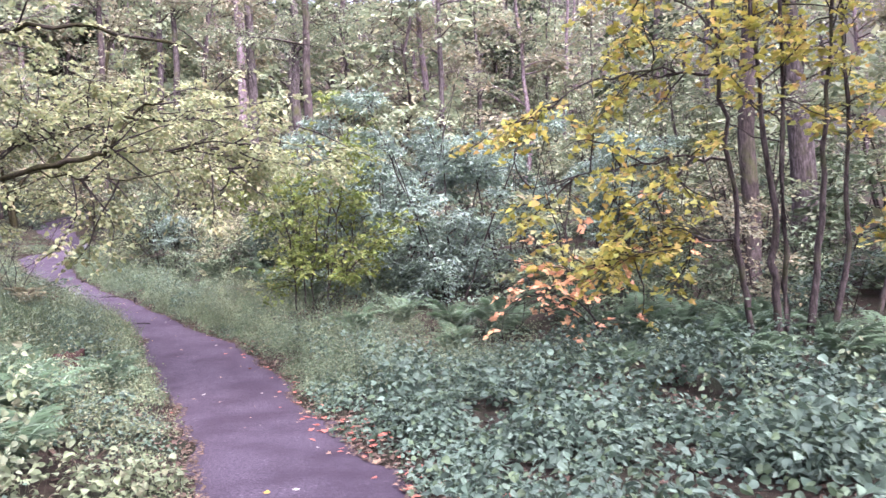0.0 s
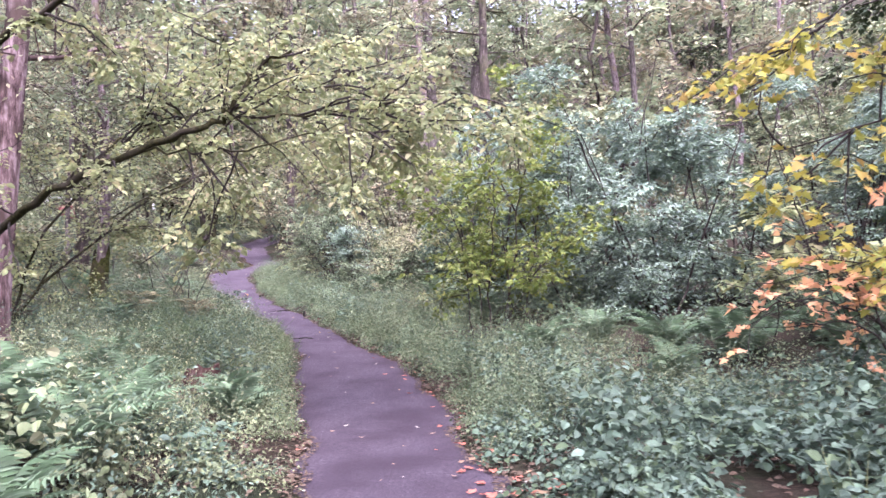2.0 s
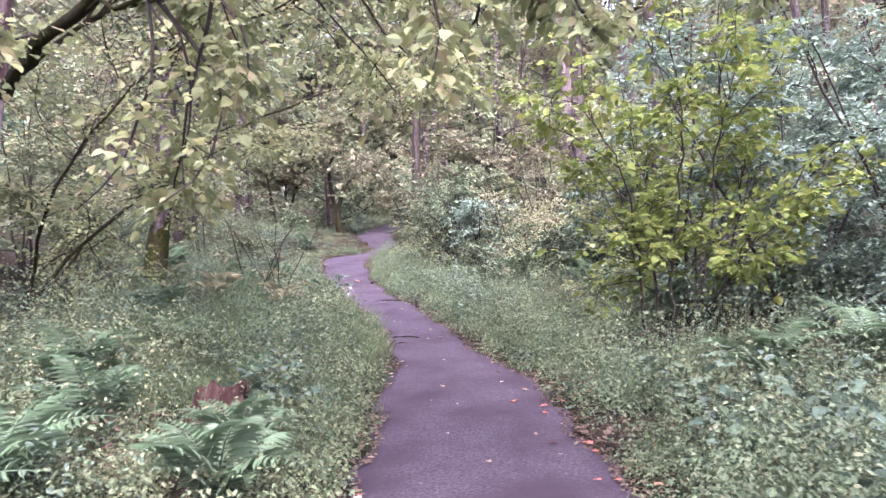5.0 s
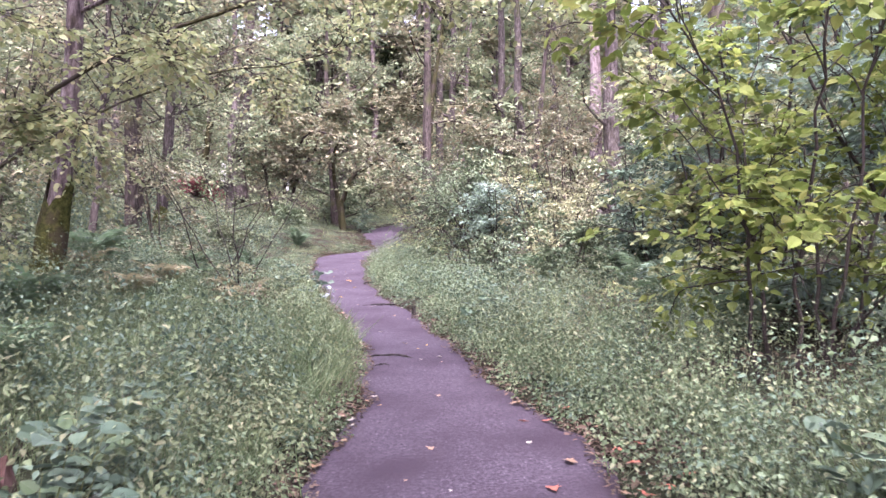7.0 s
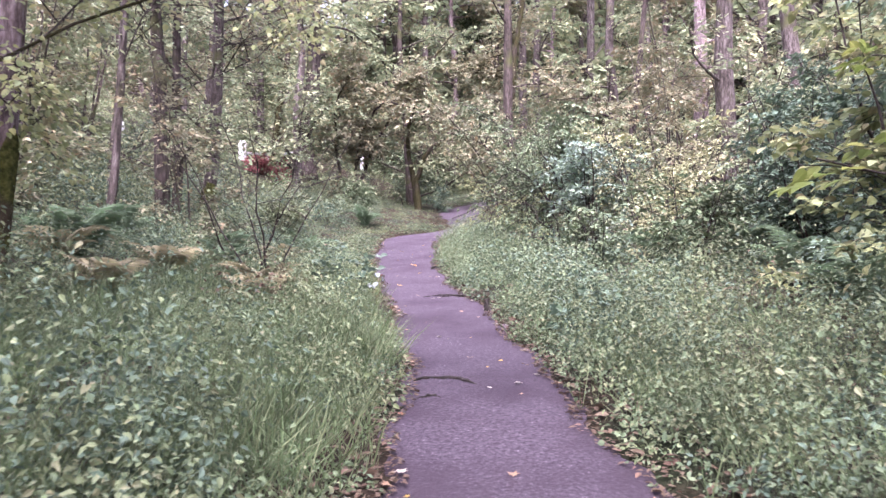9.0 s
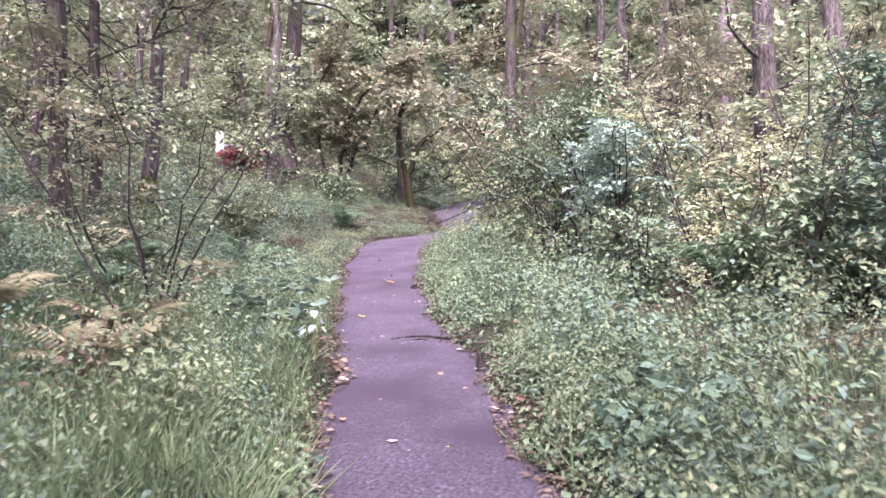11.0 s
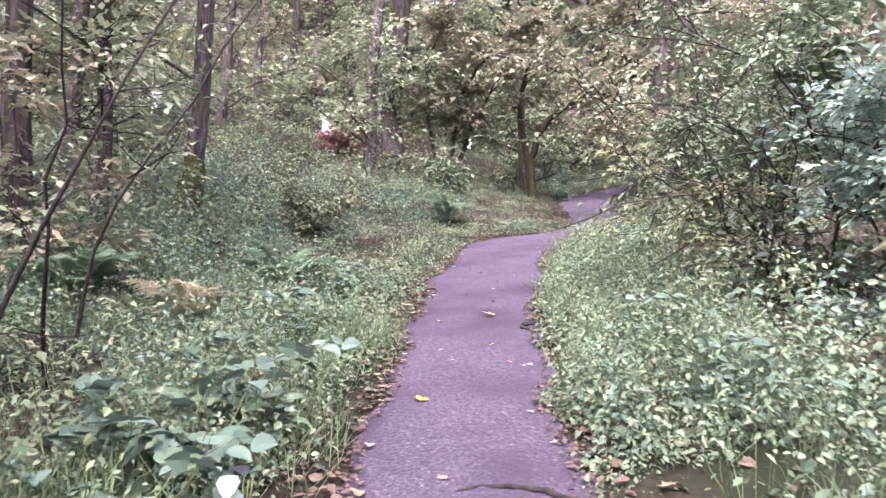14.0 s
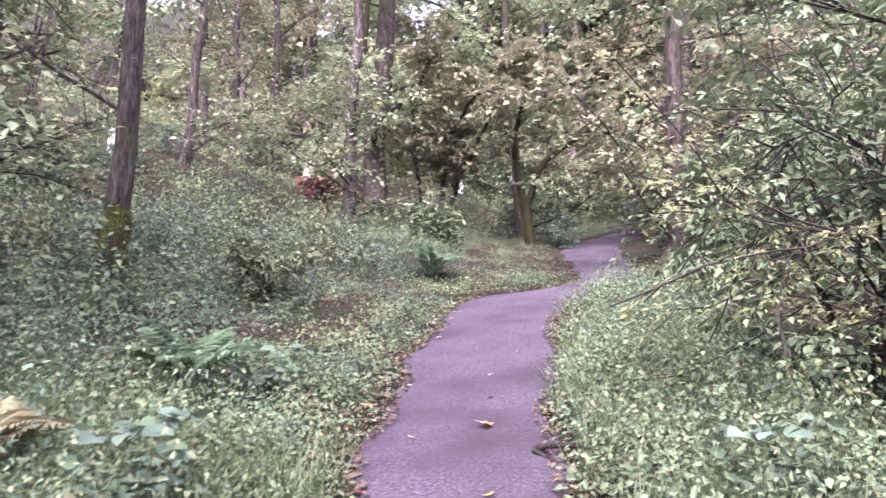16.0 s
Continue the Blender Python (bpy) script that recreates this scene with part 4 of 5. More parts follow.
leaning_tree("vine_maple", on(-8.4, 14.2), "mossy vine maple arching over the path with yellow-green leaves", 41,
             [[on(-8.4, 14.2, -0.1), (-7.6, 13.7, 1.9), (-6.68, 13.2, 2.43), (-5.15, 12.4, 2.92), (-3.93, 11.8, 3.18), (-3.13, 11.4, 3.26), (-2.6, 11.3, 3.4), (-2.36, 11.3, 3.68), (-2.25, 11.3, 3.97), (-1.8, 11.4, 4.2)],
              [on(-8.5, 14.0, -0.1), (-7.8, 13.0, 3.2), (-6.0, 11.8, 4.5), (-4.2, 11.0, 5.0), (-2.8, 10.4, 5.0), (-1.2, 9.8, 4.6)],
              [(-3.93, 11.8, 3.18), (-3.0, 11.5, 3.05), (-2.1, 11.0, 2.95), (-1.2, 11.2, 3.2), (-0.2, 11.6, 3.3)],
              [(-2.6, 11.3, 3.4), (-1.4, 11.6, 3.5), (-0.2, 12.0, 3.7), (1.0, 12.2, 3.6)],
              [(-5.15, 12.4, 2.92), (-4.5, 12.9, 3.7), (-3.4, 13.6, 4.2), (-1.6, 13.8, 4.5), (0.2, 14.2, 4.4)],
              [(-5.15, 12.4, 2.92), (-4.6, 12.6, 3.4), (-3.9, 12.9, 4.2), (-3.0, 13.2, 4.9)],
              [(-3.4, 13.6, 4.2), (-2.4, 13.2, 4.3), (-1.4, 13.0, 4.2)]], 0.075, MOSS, G_VINE, 1500, 0.45, 7, 0.08, BROAD)
leaning_tree("vine_maple", on(-8.6, 16.2), "vine maple leaning over the path with thin yellow-green leaves", 42,
             [[on(-8.6, 16.2, -0.1), (-7.8, 16.4, 1.9), (-6, 16.8, 3.4), (-4, 17.4, 4.3), (-1.6, 18.4, 5.0)],
              [on(-8.7, 16.3, -0.1), (-8.2, 17.4, 2.3), (-7, 19, 3.9), (-5, 21, 4.9)],
              [on(-8.5, 16.1, -0.1), (-7.4, 15.4, 2.6), (-5.4, 14.8, 4.0), (-3, 15.2, 4.8)]], 0.036, MOSS, G_VINE, 1800, 0.7, 7, 0.07, BROAD)
leaning_tree("hazel_sapling", on(0.6, 18.2), "upright hazel clump with broad yellow-green leaves and dark stems", 47,
             [[on(0.3, 17.9, -0.1), (0.2, 17.7, 1.6), (0.0, 17.4, 2.8), (-0.5, 17.0, 3.6)],
              [on(0.6, 18.0, -0.1), (0.7, 17.8, 1.8), (0.8, 17.4, 3.2), (0.6, 16.8, 4.4)],
              [on(0.9, 18.3, -0.1), (1.2, 18.2, 2.0), (1.4, 18.0, 3.6), (1.3, 17.6, 5.0)],
              [on(0.5, 18.5, -0.1), (0.4, 18.8, 2.2), (0.1, 19.0, 3.8)],
              [on(0.75, 18.2, -0.1), (1.5, 17.6, 1.5), (2.2, 17.0, 2.6)],
              [on(1.1, 19.2, -0.1), (1.1, 19.3, 1.8), (0.9, 19.3, 3.2)],
              [on(1.4, 19.3, -0.1), (1.7, 19.2, 2.0), (1.9, 18.9, 3.6)]], 0.026, TWIG, G_LIME, 780, 0.55, 7, 0.105, BROAD, crown="foliage")
leaning_tree("elder_shrub", on(-4.6, 27.9), "arching elder shrub with green leaves over the bank", 48,
             [[on(-4.6, 27.9, -0.1), (-4.7, 27.8, 2.6), (-5.0, 27.5, 3.2), (-5.4, 27.3, 3.4), (-5.7, 27.2, 3.3)],
              [on(-4.5, 28.0, -0.1), (-4.4, 27.7, 2.8), (-4.8, 27.1, 3.7), (-5.4, 26.7, 4.0)],
              [on(-4.7, 28.1, -0.1), (-5.0, 28.4, 2.9), (-5.3, 28.8, 3.9), (-5.6, 29.2, 4.5)],
              [on(-4.4, 27.8, -0.1), (-3.7, 27.4, 2.7), (-3.2, 27.0, 3.6)]], 0.024, TWIG, G_HERB, 700, 0.4, 8, 0.068, OVATE, crown="foliage")
leaning_tree("elder_shrub", on(-4.9, 28.7), "low drooping shrub with yellowing leaves and dark stems", 49,
             [[on(-4.9, 28.7, -0.1), (-5.1, 28.2, 2.4), (-5.3, 27.7, 2.8), (-5.6, 27.3, 2.8)],
              [on(-4.8, 28.6, -0.1), (-4.9, 27.9, 2.3), (-5.2, 27.1, 2.8), (-5.5, 26.6, 2.7)],
              [on(-5.0, 28.8, -0.1), (-5.2, 29.2, 2.5), (-5.5, 29.6, 3.1)]], 0.02, TWIG, G_VINE, 380, 0.34, 7, 0.055, OVATE, crown="foliage")
leaning_tree("vine_maple", on(-17.6, 42.6), "tall arching maple with pale tan and orange leaves", 43,
             [[on(-17.6, 42.6, -0.1), (-17.4, 42.6, 6.6), (-16.8, 42.2, 8.4), (-15.4, 41.4, 9.2), (-13.8, 40.8, 8.6)],
              [on(-17.8, 42.5, -0.1), (-18.2, 42.3, 7.0), (-18.0, 41.6, 9.4), (-16.6, 40.8, 10.6)],
              [on(-17.7, 42.8, -0.1), (-17.0, 43.4, 7.4), (-15.6, 43.4, 9.8), (-14.2, 42.4, 10.4)]], 0.1, BARK_DARK, G_RUST, 900, 0.9, 8, 0.16, BROAD)
leaning_tree("mossy_tree", on(-14.8, 44.0), "crooked mossy tree arching over the far path", 46,
             [[on(-14.8, 44.0, -0.1), (-15.0, 44, 6.0), (-14.4, 44, 7.4), (-12.8, 44, 8.2), (-11.6, 44, 8.0)],
              [on(-14.9, 44.1, -0.1), (-15.6, 44.2, 8), (-15.0, 44.4, 11), (-13.4, 44.6, 13)]], 0.16, MOSS, G_FAR, 300, 0.9, 7, 0.16, BROAD)
leaning_tree("bigleaf_maple", on(8.3, 11.1), "clump of slender mossy maple stems with yellow leaves", 44,
             [[on(8.44, 11.2, -0.1), (8.37, 11.2, -0.47), (8.12, 11.2, 0.09), (7.90, 11.2, 1.32), (7.77, 11.2, 3.64), (7.63, 11.2, 5.56), (7.34, 11.2, 7.50)],
              [on(8.72, 11.2, -0.1), (8.69, 11.2, -0.54), (8.58, 11.2, 0.89), (8.61, 11.2, 2.31), (8.46, 11.2, 4.67), (8.26, 11.2, 7.50)],
              [on(8.82, 11.2, -0.1), (8.81, 11.2, -0.50), (8.80, 11.2, 2.10), (9.01, 11.2, 7.50)],
              [on(9.01, 11.2, -0.1), (9.12, 11.2, -0.67), (9.55, 11.2, 1.67), (9.82, 11.2, 3.97), (10.22, 11.2, 7.50)],
              [on(9.50, 11.2, -0.1), (9.62, 11.2, -0.83), (10.09, 11.2, 1.24), (10.31, 11.2, 3.65), (10.34, 11.2, 7.74)],
              [on(9.80, 11.2, -0.1), (10.01, 11.2, -0.83), (10.85, 11.2, 0.69), (11.75, 11.2, 2.60)],
              [(7.85, 11.3, 3.3), (7.1, 11.5, 3.45), (5.8, 11.9, 3.2), (4.3, 12.3, 2.95)],
              [(7.8, 11.3, 4.85), (6.8, 11.6, 5.0), (5.6, 11.8, 4.9), (4.4, 12.2, 4.2)],
              [(8.0, 11.3, 1.85), (7.0, 11.5, 1.9), (5.7, 11.9, 1.5)], [(7.2, 11.4, 3.4), (6.4, 11.6, 2.5), (5.9, 11.8, 1.7)],
              [(8.15, 11.2, 5), (7, 11.2, 6.2), (5.5, 11.6, 6.6)],
              # high boughs added out of view, to shade the bank below
              [(8.0, 11.2, 7.6), (6.6, 10.6, 9.4), (4.4, 9.8, 10.4)], [(8.6, 11.0, 7.6), (7.6, 12.6, 9.6), (5.6, 14, 10.6)], [(8.4, 9.7, 7.4), (7.2, 8.4, 9.2), (5.4, 6.8, 10.2)],
              [(9.0, 10.6, 7.2), (10.2, 9.6, 9.2), (11, 8, 10)], [(8.0, 11.2, 8.2), (6.2, 12, 10.4), (3.2, 12.4, 11.4)]], 0.105, BARK_DARK, G_YELLOW, 1350, 0.6, 6, 0.125, MAPLE, bare=6)
leaning_tree("maple_sapling", on(5.8, 12.2), "small maple spray of bright orange leaves", 45,
             [[on(5.8, 12.2, -0.1), (5.5, 12.3, 0.7), (4.8, 12.5, 1.05), (3.9, 12.5, 0.85)], [on(5.8, 12.3, -0.1), (5.6, 12.8, 0.9), (5.2, 13.0, 1.45)],
              [on(5.85, 12.2, -0.1), (5.3, 12.2, 0.6), (4.5, 12.2, 0.75)],
              [(7.85, 11.3, 2.2), (6.9, 11.4, 2.1), (5.7, 11.8, 1.6), (4.9, 12.3, 1.2)]], 0.022, TWIG, G_ORANGE, 85, 0.4, 5, 0.11, MAPLE)


# ---- ferns ----
def frond_mesh(length, pairs, material, rng):
    s = np.linspace(0, 1, pairs + 1)
    rib = np.column_stack([np.zeros_like(s), s * length * 0.86, length * (0.75 * s - 0.75 * s ** 2.2)])
    at, way, size = [], [], []
    for i in range(2, pairs + 1):
        w = 0.22 * length * math.sin(math.pi * min(1, 0.12 + 0.9 * s[i])) ** 0.8 + 0.01
        for sgn in (-1, 1):
            at.append(rib[i])
            way.append((sgn, 0.35, -0.12 + rng.normal(0, 0.06)))
            size.append(w)
    V, F = leaves(np.array(at), np.array(way), np.array(size), rng, SIMPLE, 0.12, 0.36)
    V2, F2 = tube(rib, np.linspace(0.007, 0.002, len(rib)) * length, 3)
    V, F = join([(V, F), tri(V2, F2)])
    return mesh("frond", V, F, material)


def fern(place, size, seed, material, words, fronds=13):
    rng = np.random.default_rng(seed)
    ob = thing("fern", place, words, "fern", "ferns on the banks")
    me = frond_mesh(size, 22, material, rng)
    for k in range(fronds):
        f = part("frond", me, ob)
        f.matrix_basis = Matrix.LocRotScale((0, 0, 0.03), Euler((rng.uniform(0.3, 0.85), rng.normal(0, 0.15), k * 6.28 / fronds + rng.normal(0, 0.2))), Vector((1, 1, 1)) * rng.uniform(0.7, 1.1))
    return ob


base_fern = fern(on(-4.2, 12.4), 0.95, 1, G_FERN, "green sword fern with arching fronds on the bank")
dry_fern = fern(on(-6.6, 20.6), 0.8, 2, G_FERN_DRY, "yellowed dry fern with arching fronds on the bank")
for x, y, s in [(-3.7, 11.0, .9), (-2.9, 8.6, 1.0), (-3.6, 7.6, 1.1), (-2.4, 7.0, .8), (-4.6, 10.2, 1.0), (-5.2, 13.4, .9), (-1.2, 25.2, 1.1), (-2.4, 25.6, 1.0), (-0.6, 23.8, 1.0), 
                (4.4, 14.6, 1.1), (6.0, 14.0, 1.0), (6.8, 12.8, 1.0), (5.2, 10.6, .8), (7.2, 13.8, 1.1), (1.4, 15.6, .9), (2.6, 16.4, 1.0), (-9.4, 20.6, 1.0), (-9.6, 26.4, .8), (-8.6, 22.6, .7),
                (-12.4, 34.2, .8), (9.6, 13.0, 1.1), (3.2, 13.6, .8), (-3.2, 9.8, 1.0), (-4.0, 9.0, 1.1), (-2.6, 11.6, .8), (-3.0, 12.6, .7), (-0.2, 22.2, 1.0), (0.6, 20.6, 1.0),
                (0.4, 23.4, 1.1), (-9.9, 24.2, .8), (-10.6, 22.4, .9), (-6.9, 17.0, .8), (-5.6, 15.4, .8), (7.8, 13.2, 1.1), (8.8, 12.6, 1.0), (5.0, 15.4, 1.1), (6.4, 15.6, 1.1), (3.6, 15.4, 1.0), (7.4, 10.4, .9), (8.0, 9.0, .9), (9.2, 9.4, .9), (7.0, 9.2, .8), (9.6, 11.2, .9), (7.6, 11.9, .9)]:
    place_copy(base_fern, x, y, (x * 77 + y * 31) % 360, s * 1.25)
for x, y, s in [(-7.6, 19.4, .9), (-8.3, 21.0, 1.0), (-7.9, 18.0, .7), (-6.9, 21.2, .9), (-8.9, 20.0, .9), (-9.0, 24.6, .8)]:
    place_copy(dry_fern, x, y, (x * 77 + y * 31) % 360, s * 1.2)


# ---- single bramble plants with large leaves ----
bramble = stick_tree("bramble_plant", on(-6.6, 22.75), "bramble plant with large blue-green leaves on the bank", "bramble", 700, 0.75, 6, 0.006, STEM, G_BLUE, "foliage", 46, 0.28, 4, 0.12, BROAD,
                     t0=0.2, spread=0.6, limbs=0, sides=5, flare=1.0, wobble=0.08, group="bramble plants")
for x, y, k in [(-6.35, 22.2, .9), (-7.0, 23.4, 1.0), (-3.6, 14.0, 1.0), (-3.9, 14.7, .9), (-3.2, 13.5, .8), (0.5, 15.0, 1.0), (0.9, 14.3, .9), (1.6, 10.4, .8), (2.2, 9.6, .9), (3.0, 10.6, .9), (2.0, 11.6, .8), (3.6, 9.0, 1.0),
                (4.6, 8.6, 1.0), (1.4, 8.6, .8), (2.6, 7.6, .9), (-3.0, 10.2, .8), (-2.2, 9.4, .8), (-8.2, 24.9, .9), (-3.4, 22.4, .9), (-4.9, 25.2, .8), (-5.6, 26.4, .8), (-2.9, 20.9, .9), (-9.3, 26.9, .8)]:
    place_copy(bramble, x, y, (x * 97 + y * 41) % 360, k)


# ---- roots, stumps and fallen leaves ----
def root(points, r, label):
    p = [on(x, y, up) for x, y, up in points]
    o = p[0]
    line = np.array([q - o for q in p])
    s = np.linspace(0, len(p) - 1, 14)
    line = np.column_stack([np.interp(s, np.arange(len(p)), line[:, c]) for c in range(3)])
    rr = r * (0.35 + 0.65 * np.sin(np.linspace(0.25, 2.9, 14)))
    g = np.random.default_rng(int(abs(points[0][1] * 100)))
    line = line + np.column_stack([g.normal(0, 0.018, 14), g.normal(0, 0.018, 14), g.normal(-0.004, 0.004, 14)])
    V, F = tube(line, rr, 7)
    V += np.random.default_rng(int(abs(points[0][0] * 100))).normal(0, r * 0.12, V.shape)
    ob = new("tree_root", mesh("tree_root", V, F, CHARRED, True))
    ob.location = o
    return tagged(ob, label, "root", "roots across the path")


root([(-5.75, 23.65, .01), (-5.6, 23.78, .018), (-5.4, 23.83, .02), (-5.15, 23.78, .018), (-4.95, 23.65, .0)], 0.016, "dark bowed root breaking through the asphalt")
root([(-5.55, 23.6, .0), (-5.45, 23.68, .02), (-5.3, 23.7, .01)], 0.01, "short dark root lying in the asphalt")
root([(-3.95, 19.2, .01), (-3.8, 19.31, .02), (-3.6, 19.34, .022), (-3.42, 19.27, .018), (-3.3, 19.1, .0)], 0.016, "dark bowed root breaking through the asphalt")
root([(-3.7, 18.75, .0), (-3.6, 18.82, .02), (-3.45, 18.8, .0)], 0.011, "short dark root lying in the asphalt")
root([(-5.35, 23.84, .015), (-5.2, 23.68, .012), (-5.12, 23.5, .0)], 0.008, "thin dark root side branch in the asphalt")
root([(-6.9, 26.85, .01), (-7.05, 26.95, .03), (-6.8, 27.0, .05), (-6.6, 26.9, .05)], 0.02, "dark broken stick at the path edge")


def stump(name, place, r, tall, material, label, seed, squash=1.0):
    rng = np.random.default_rng(seed)
    n, k = 14, 6
    th = np.linspace(0, 2 * np.pi, n, endpoint=False)
    rings = []
    for i in range(k):
        f = i / (k - 1)
        rr = r * (1.3 - 0.35 * f) * (1 + 0.14 * np.sin(3 * th + seed) + rng.normal(0, 0.06, n))
        rings.append(np.column_stack([np.cos(th) * rr, np.sin(th) * rr * squash, np.full(n, tall * f - 0.06) + (rng.normal(0, tall * 0.14, n) if i == k - 1 else 0)]))
    V = np.concatenate(rings + [np.array([[0, 0, tall * 0.75]])])
    F = [(i * n + j, i * n + (j + 1) % n, (i + 1) * n + (j + 1) % n, (i + 1) * n + j) for i in range(k - 1) for j in range(n)]
    F += [((k - 1) * n + j, (k - 1) * n + (j + 1) % n, len(V) - 1, len(V) - 1) for j in range(n)]
    me = bpy.data.meshes.new(name)
    me.from_pydata([tuple(v) for v in V], [], [tuple(dict.fromkeys(int(a) for a in f)) for f in F])
    me.materials.append(material)
    ob = new(name, me)
    ob.location = place
    return tagged(ob, label, "stump")


stump("post_stump", on(-4.44, 22.72), 0.032, 0.2, CHARRED, "small blackened post stump at the path edge", 3)
stump("rotten_stump", on(-3.75, 13.6), 0.26, 0.42, ROTTEN, "reddish rotten tree stump among ferns", 4, 0.7)
stump("rotten_log", on(5.6, 9.6), 0.2, 0.3, ROTTEN, "reddish rotten log end among brambles", 6, 0.8)


def fallen_log(a, b, r, seed):
    g = np.random.default_rng(seed)
    a, b = on(*a, r * 0.7), on(*b, r * 0.9)
    t = np.linspace(0, 1, 9)
    line = np.outer(t, np.array(b - a)) + np.column_stack([0.03 * np.sin(5 * t), 0.03 * np.cos(4 * t), 0.02 * np.sin(6 * t)])
    V, F = tube(line, r * (1.1 - 0.35 * t) * np.where((t == 0) | (t == 1), 0.75, 1), 10)
    ob = thing("fallen_log", a, "dark rotting fallen log half hidden among ferns", "log")
    part("log", mesh("log", V + g.normal(0, r * 0.06, V.shape), F, CHARRED, True), ob)
    for k in (3, 6):
        w = bend(line[k], (g.normal(0, 0.6), g.normal(0, 0.6), 1), 0.5, g, 6, 0.25)
        V, F = tube(w, np.linspace(r * 0.2, r * 0.06, 7), 5)
        part("branch", mesh("branch", V, F, TWIG, True), ob)


fallen_log((-11.9, 24.2), (-10.1, 25.2), 0.13, 5)
fallen_log((-9.2, 21.6), (-8.3, 22.9), 0.06, 6)

rng = np.random.default_rng(31)
KINDS = [(L_RED, "crumpled red fallen maple leaf on the path edge"), (L_TAN, "tan fallen maple leaf on the asphalt"), (L_GOLD, "bright yellow fallen maple leaf on the asphalt"),
         (L_PALE, "pale dry fallen leaf on the asphalt"), (G_ORANGE, "orange fallen maple leaf by the path")]
first = []
for m, words in KINDS:
    V, F = leaves(np.zeros((1, 3)), np.array([[0, 1.0, 0.1]]), np.array([1.0]), rng, MAPLE, 0.12)
    V[:, 2] += 0.12 * np.abs(V[:, 0]) + rng.uniform(0, 0.12, len(V))
    first.append((mesh("fallen_leaf", V, F, m), words))


def drop(kind, x, y, size, turn, up=0.02):
    ob = new("fallen_leaf", first[kind][0])
    ob.matrix_basis = Matrix.LocRotScale(on(x, y, up), Euler((rng.normal(0, 0.12), rng.normal(0, 0.12), turn)), Vector((size, size, size)))
    tagged(ob, first[kind][1], "leaf", "fallen leaves")


for _ in range(150):
    y = 4.5 + 13 * rng.random() ** 1.4
    drop(int(rng.choice([0, 0, 0, 0, 1])), float(edge_r(y)) + rng.normal(0.1, 0.2), y, rng.uniform(0.05, 0.11), rng.uniform(0, 6.28))
for _ in range(120):
    y = rng.uniform(9, 33)
    s = edge_l(y) - abs(rng.normal(0.0, 0.12)) + 0.08 if rng.random() < 0.6 else edge_r(y) + rng.normal(0, 0.12)
    drop(int(rng.choice([0, 1, 1, 3, 3])), float(s), y, rng.uniform(0.04, 0.09), rng.uniform(0, 6.28))
for _ in range(70):
    y = rng.uniform(6, 33)
    f = rng.uniform(0.05, 0.95)
    drop(int(rng.choice([1, 1, 3, 3, 2])), float(edge_l(y) * (1 - f) + edge_r(y) * f), y, rng.uniform(0.025, 0.075), rng.uniform(0, 6.28))
drop(2, -6.64, 24.69, 0.1, 1.0)
drop(4, -7.5, 27.3, 0.14, 2.0)
drop(4, -8.6, 27.3, 0.13, 0.5)

# pale round leaves of one bright plant by the path
def bright_plant(place, seed):
    r = np.random.default_rng(seed)
    ob = thing("bright_leaved_plant", place, "small plant with round silvery leaves by the path", "plant")
    for _ in range(9):
        a = r.uniform(0, 6.28)
        V, F = leaves(np.array([[0.16 * r.random() * math.cos(a), 0.16 * r.random() * math.sin(a), r.uniform(0.28, 0.5)]]), np.array([[math.cos(a), math.sin(a), -0.9]]),
                      np.array([r.uniform(0.06, 0.1)]), r, BROAD, 0.5, 1.1)
        part("leaf", mesh("leaf", V, F, G_FROST), ob)
    V, F = join([tube([(0, 0, -0.05), (0.05 * math.cos(i), 0.05 * math.sin(i), 0.42)], [0.006, 0.003], 4) for i in range(4)])
    part("stalk", mesh("stalk", V, F, STEM), ob)
    return ob


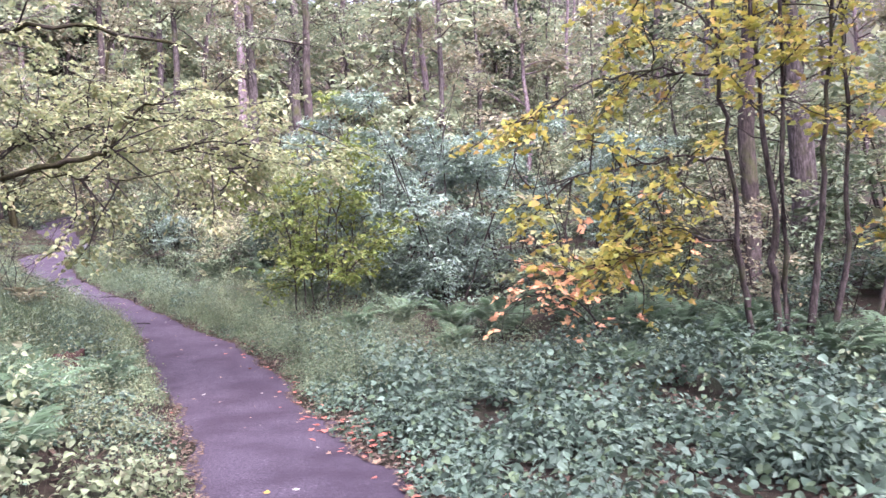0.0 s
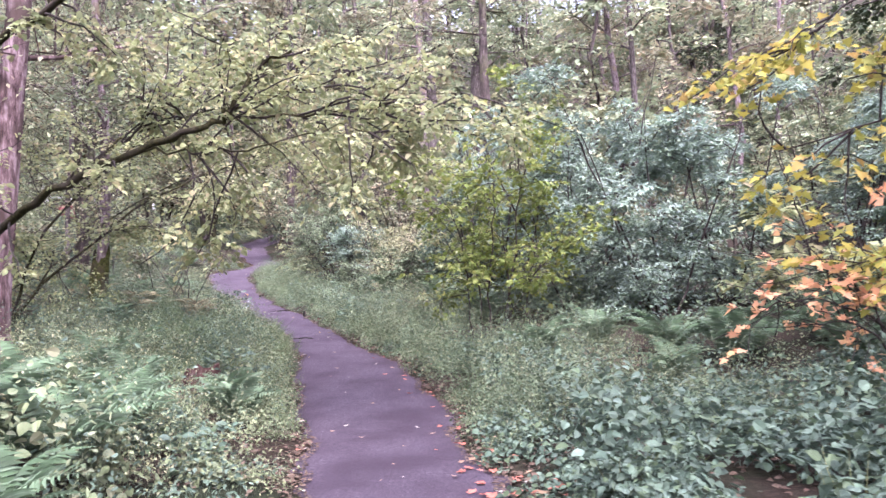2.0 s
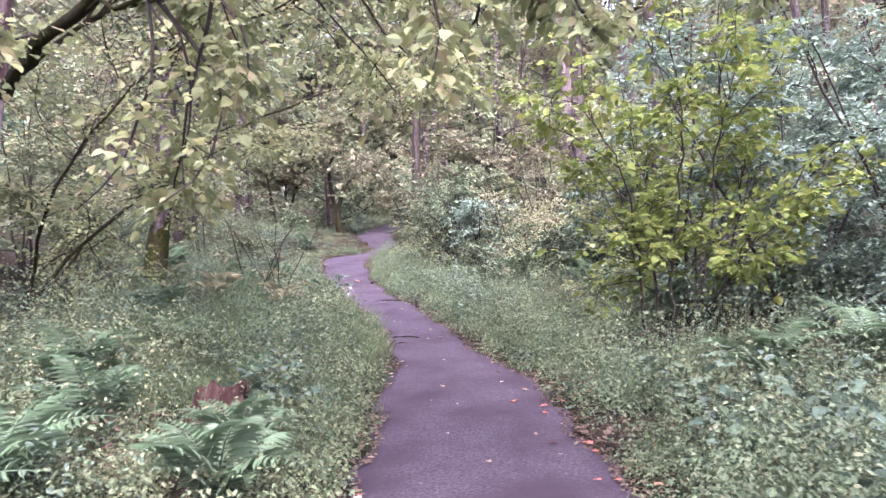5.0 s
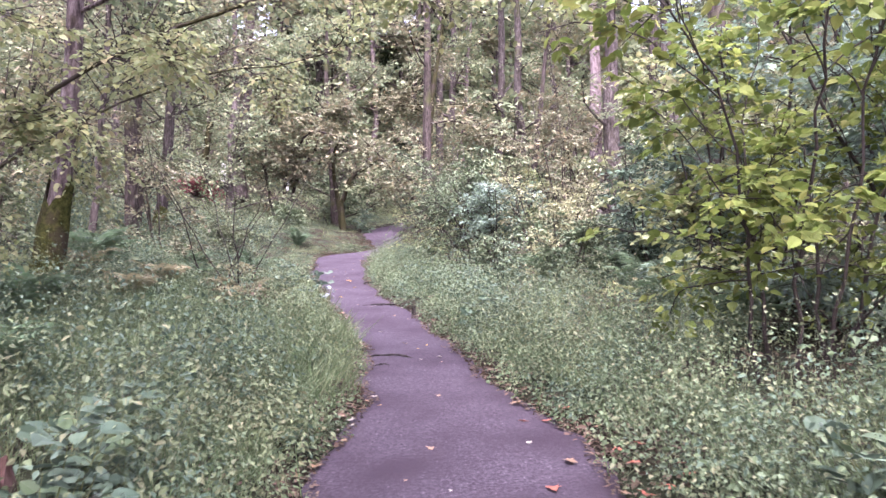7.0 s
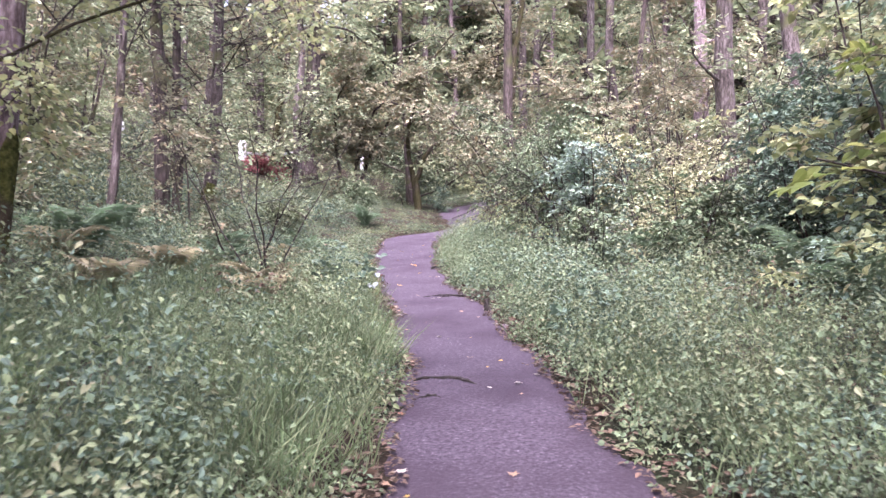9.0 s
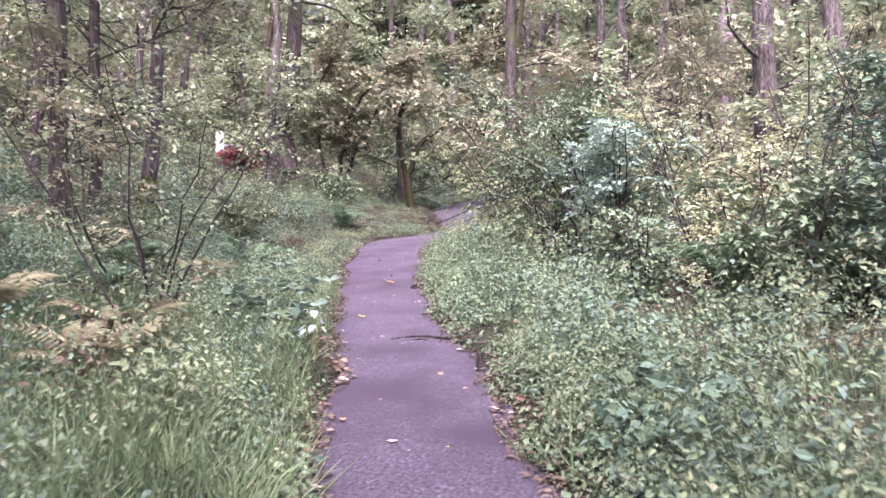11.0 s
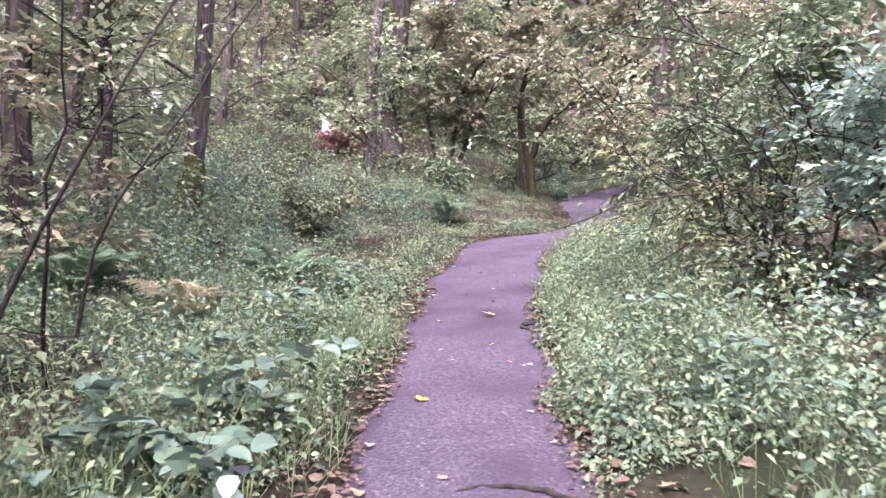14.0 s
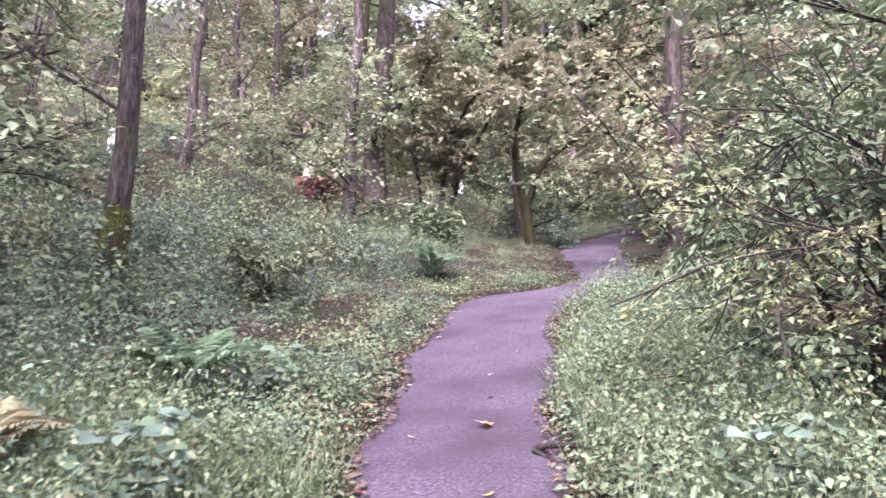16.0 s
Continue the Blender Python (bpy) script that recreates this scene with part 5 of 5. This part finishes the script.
bright_plant(on(-5.92, 22.45), 9)


# ---- the road above: posts, rail, red leaves ----
def guard_post(place):
    ob = thing("guard_post", place, "short white-painted roadside guard post on the slope", "post", "roadside posts")
    V = np.array([(sx * 0.14, sy * 0.14, z) for z, in [(-0.2,), (0.82,)] for sx, sy in [(-1, -1), (1, -1), (1, 1), (-1, 1)]] + [(sx * 0.09, sy * 0.09, 0.94) for sx, sy in [(-1, -1), (1, -1), (1, 1), (-1, 1)]])
    F = [(k * 4 + i, k * 4 + (i + 1) % 4, k * 4 + 4 + (i + 1) % 4, k * 4 + 4 + i) for k in range(2) for i in range(4)] + [(8, 9, 10, 11)]
    part("post", mesh("post", V, np.array(F), WHITE), ob)
    V, F = tube([(0, -0.13, 0.6), (0, -0.18, 0.6)], [0.04, 0.03], 6)
    part("reflector", mesh("reflector", V, F, STEEL), ob, "dull metal reflector")
    return ob


POSTS = [(-23.4, 34.6), (-26.15, 45.6), (-25.5, 47.2), (-24.8, 48.8), (-22.4, 52.4)]
p0 = guard_post(on(*POSTS[1], 0.15))
for x, y in POSTS[:1] + POSTS[2:]:
    place_copy(p0, x, y, 20, 0.7 if y < 40 or y > 50 else 1, -0.15)
for (ax, ay), (bx, by) in zip(POSTS[1:-2], POSTS[2:-1]):
    a, b = on(ax, ay + 0.15, 0.42), on(bx, by + 0.15, 0.42)
    V, F = tube([(0, 0, 0), tuple((b - a) / 2), tuple(b - a)], [0.07, 0.07, 0.07], 8)
    ob = new("guard_rail", mesh("guard_rail", V, F, STEEL, True))
    ob.location = a
    tagged(ob, "dull grey steel guard rail along the road above", "rail", "guard rails")
red = stick_tree("red_shrub", on(-22.0, 41.9), "low shrub of red autumn leaves below the road", "shrub", 720, 1.1, 9, 0.014, TWIG, G_RED, "foliage", 260, 0.5, 8, 0.13, SIMPLE,
                 spread=0.75, limbs=3, limb_len=0.6, limb_from=0.15, sides=5, flare=1.0, group="red shrubs")
place_copy(red, -21.5, 43.0, 200, 0.75)
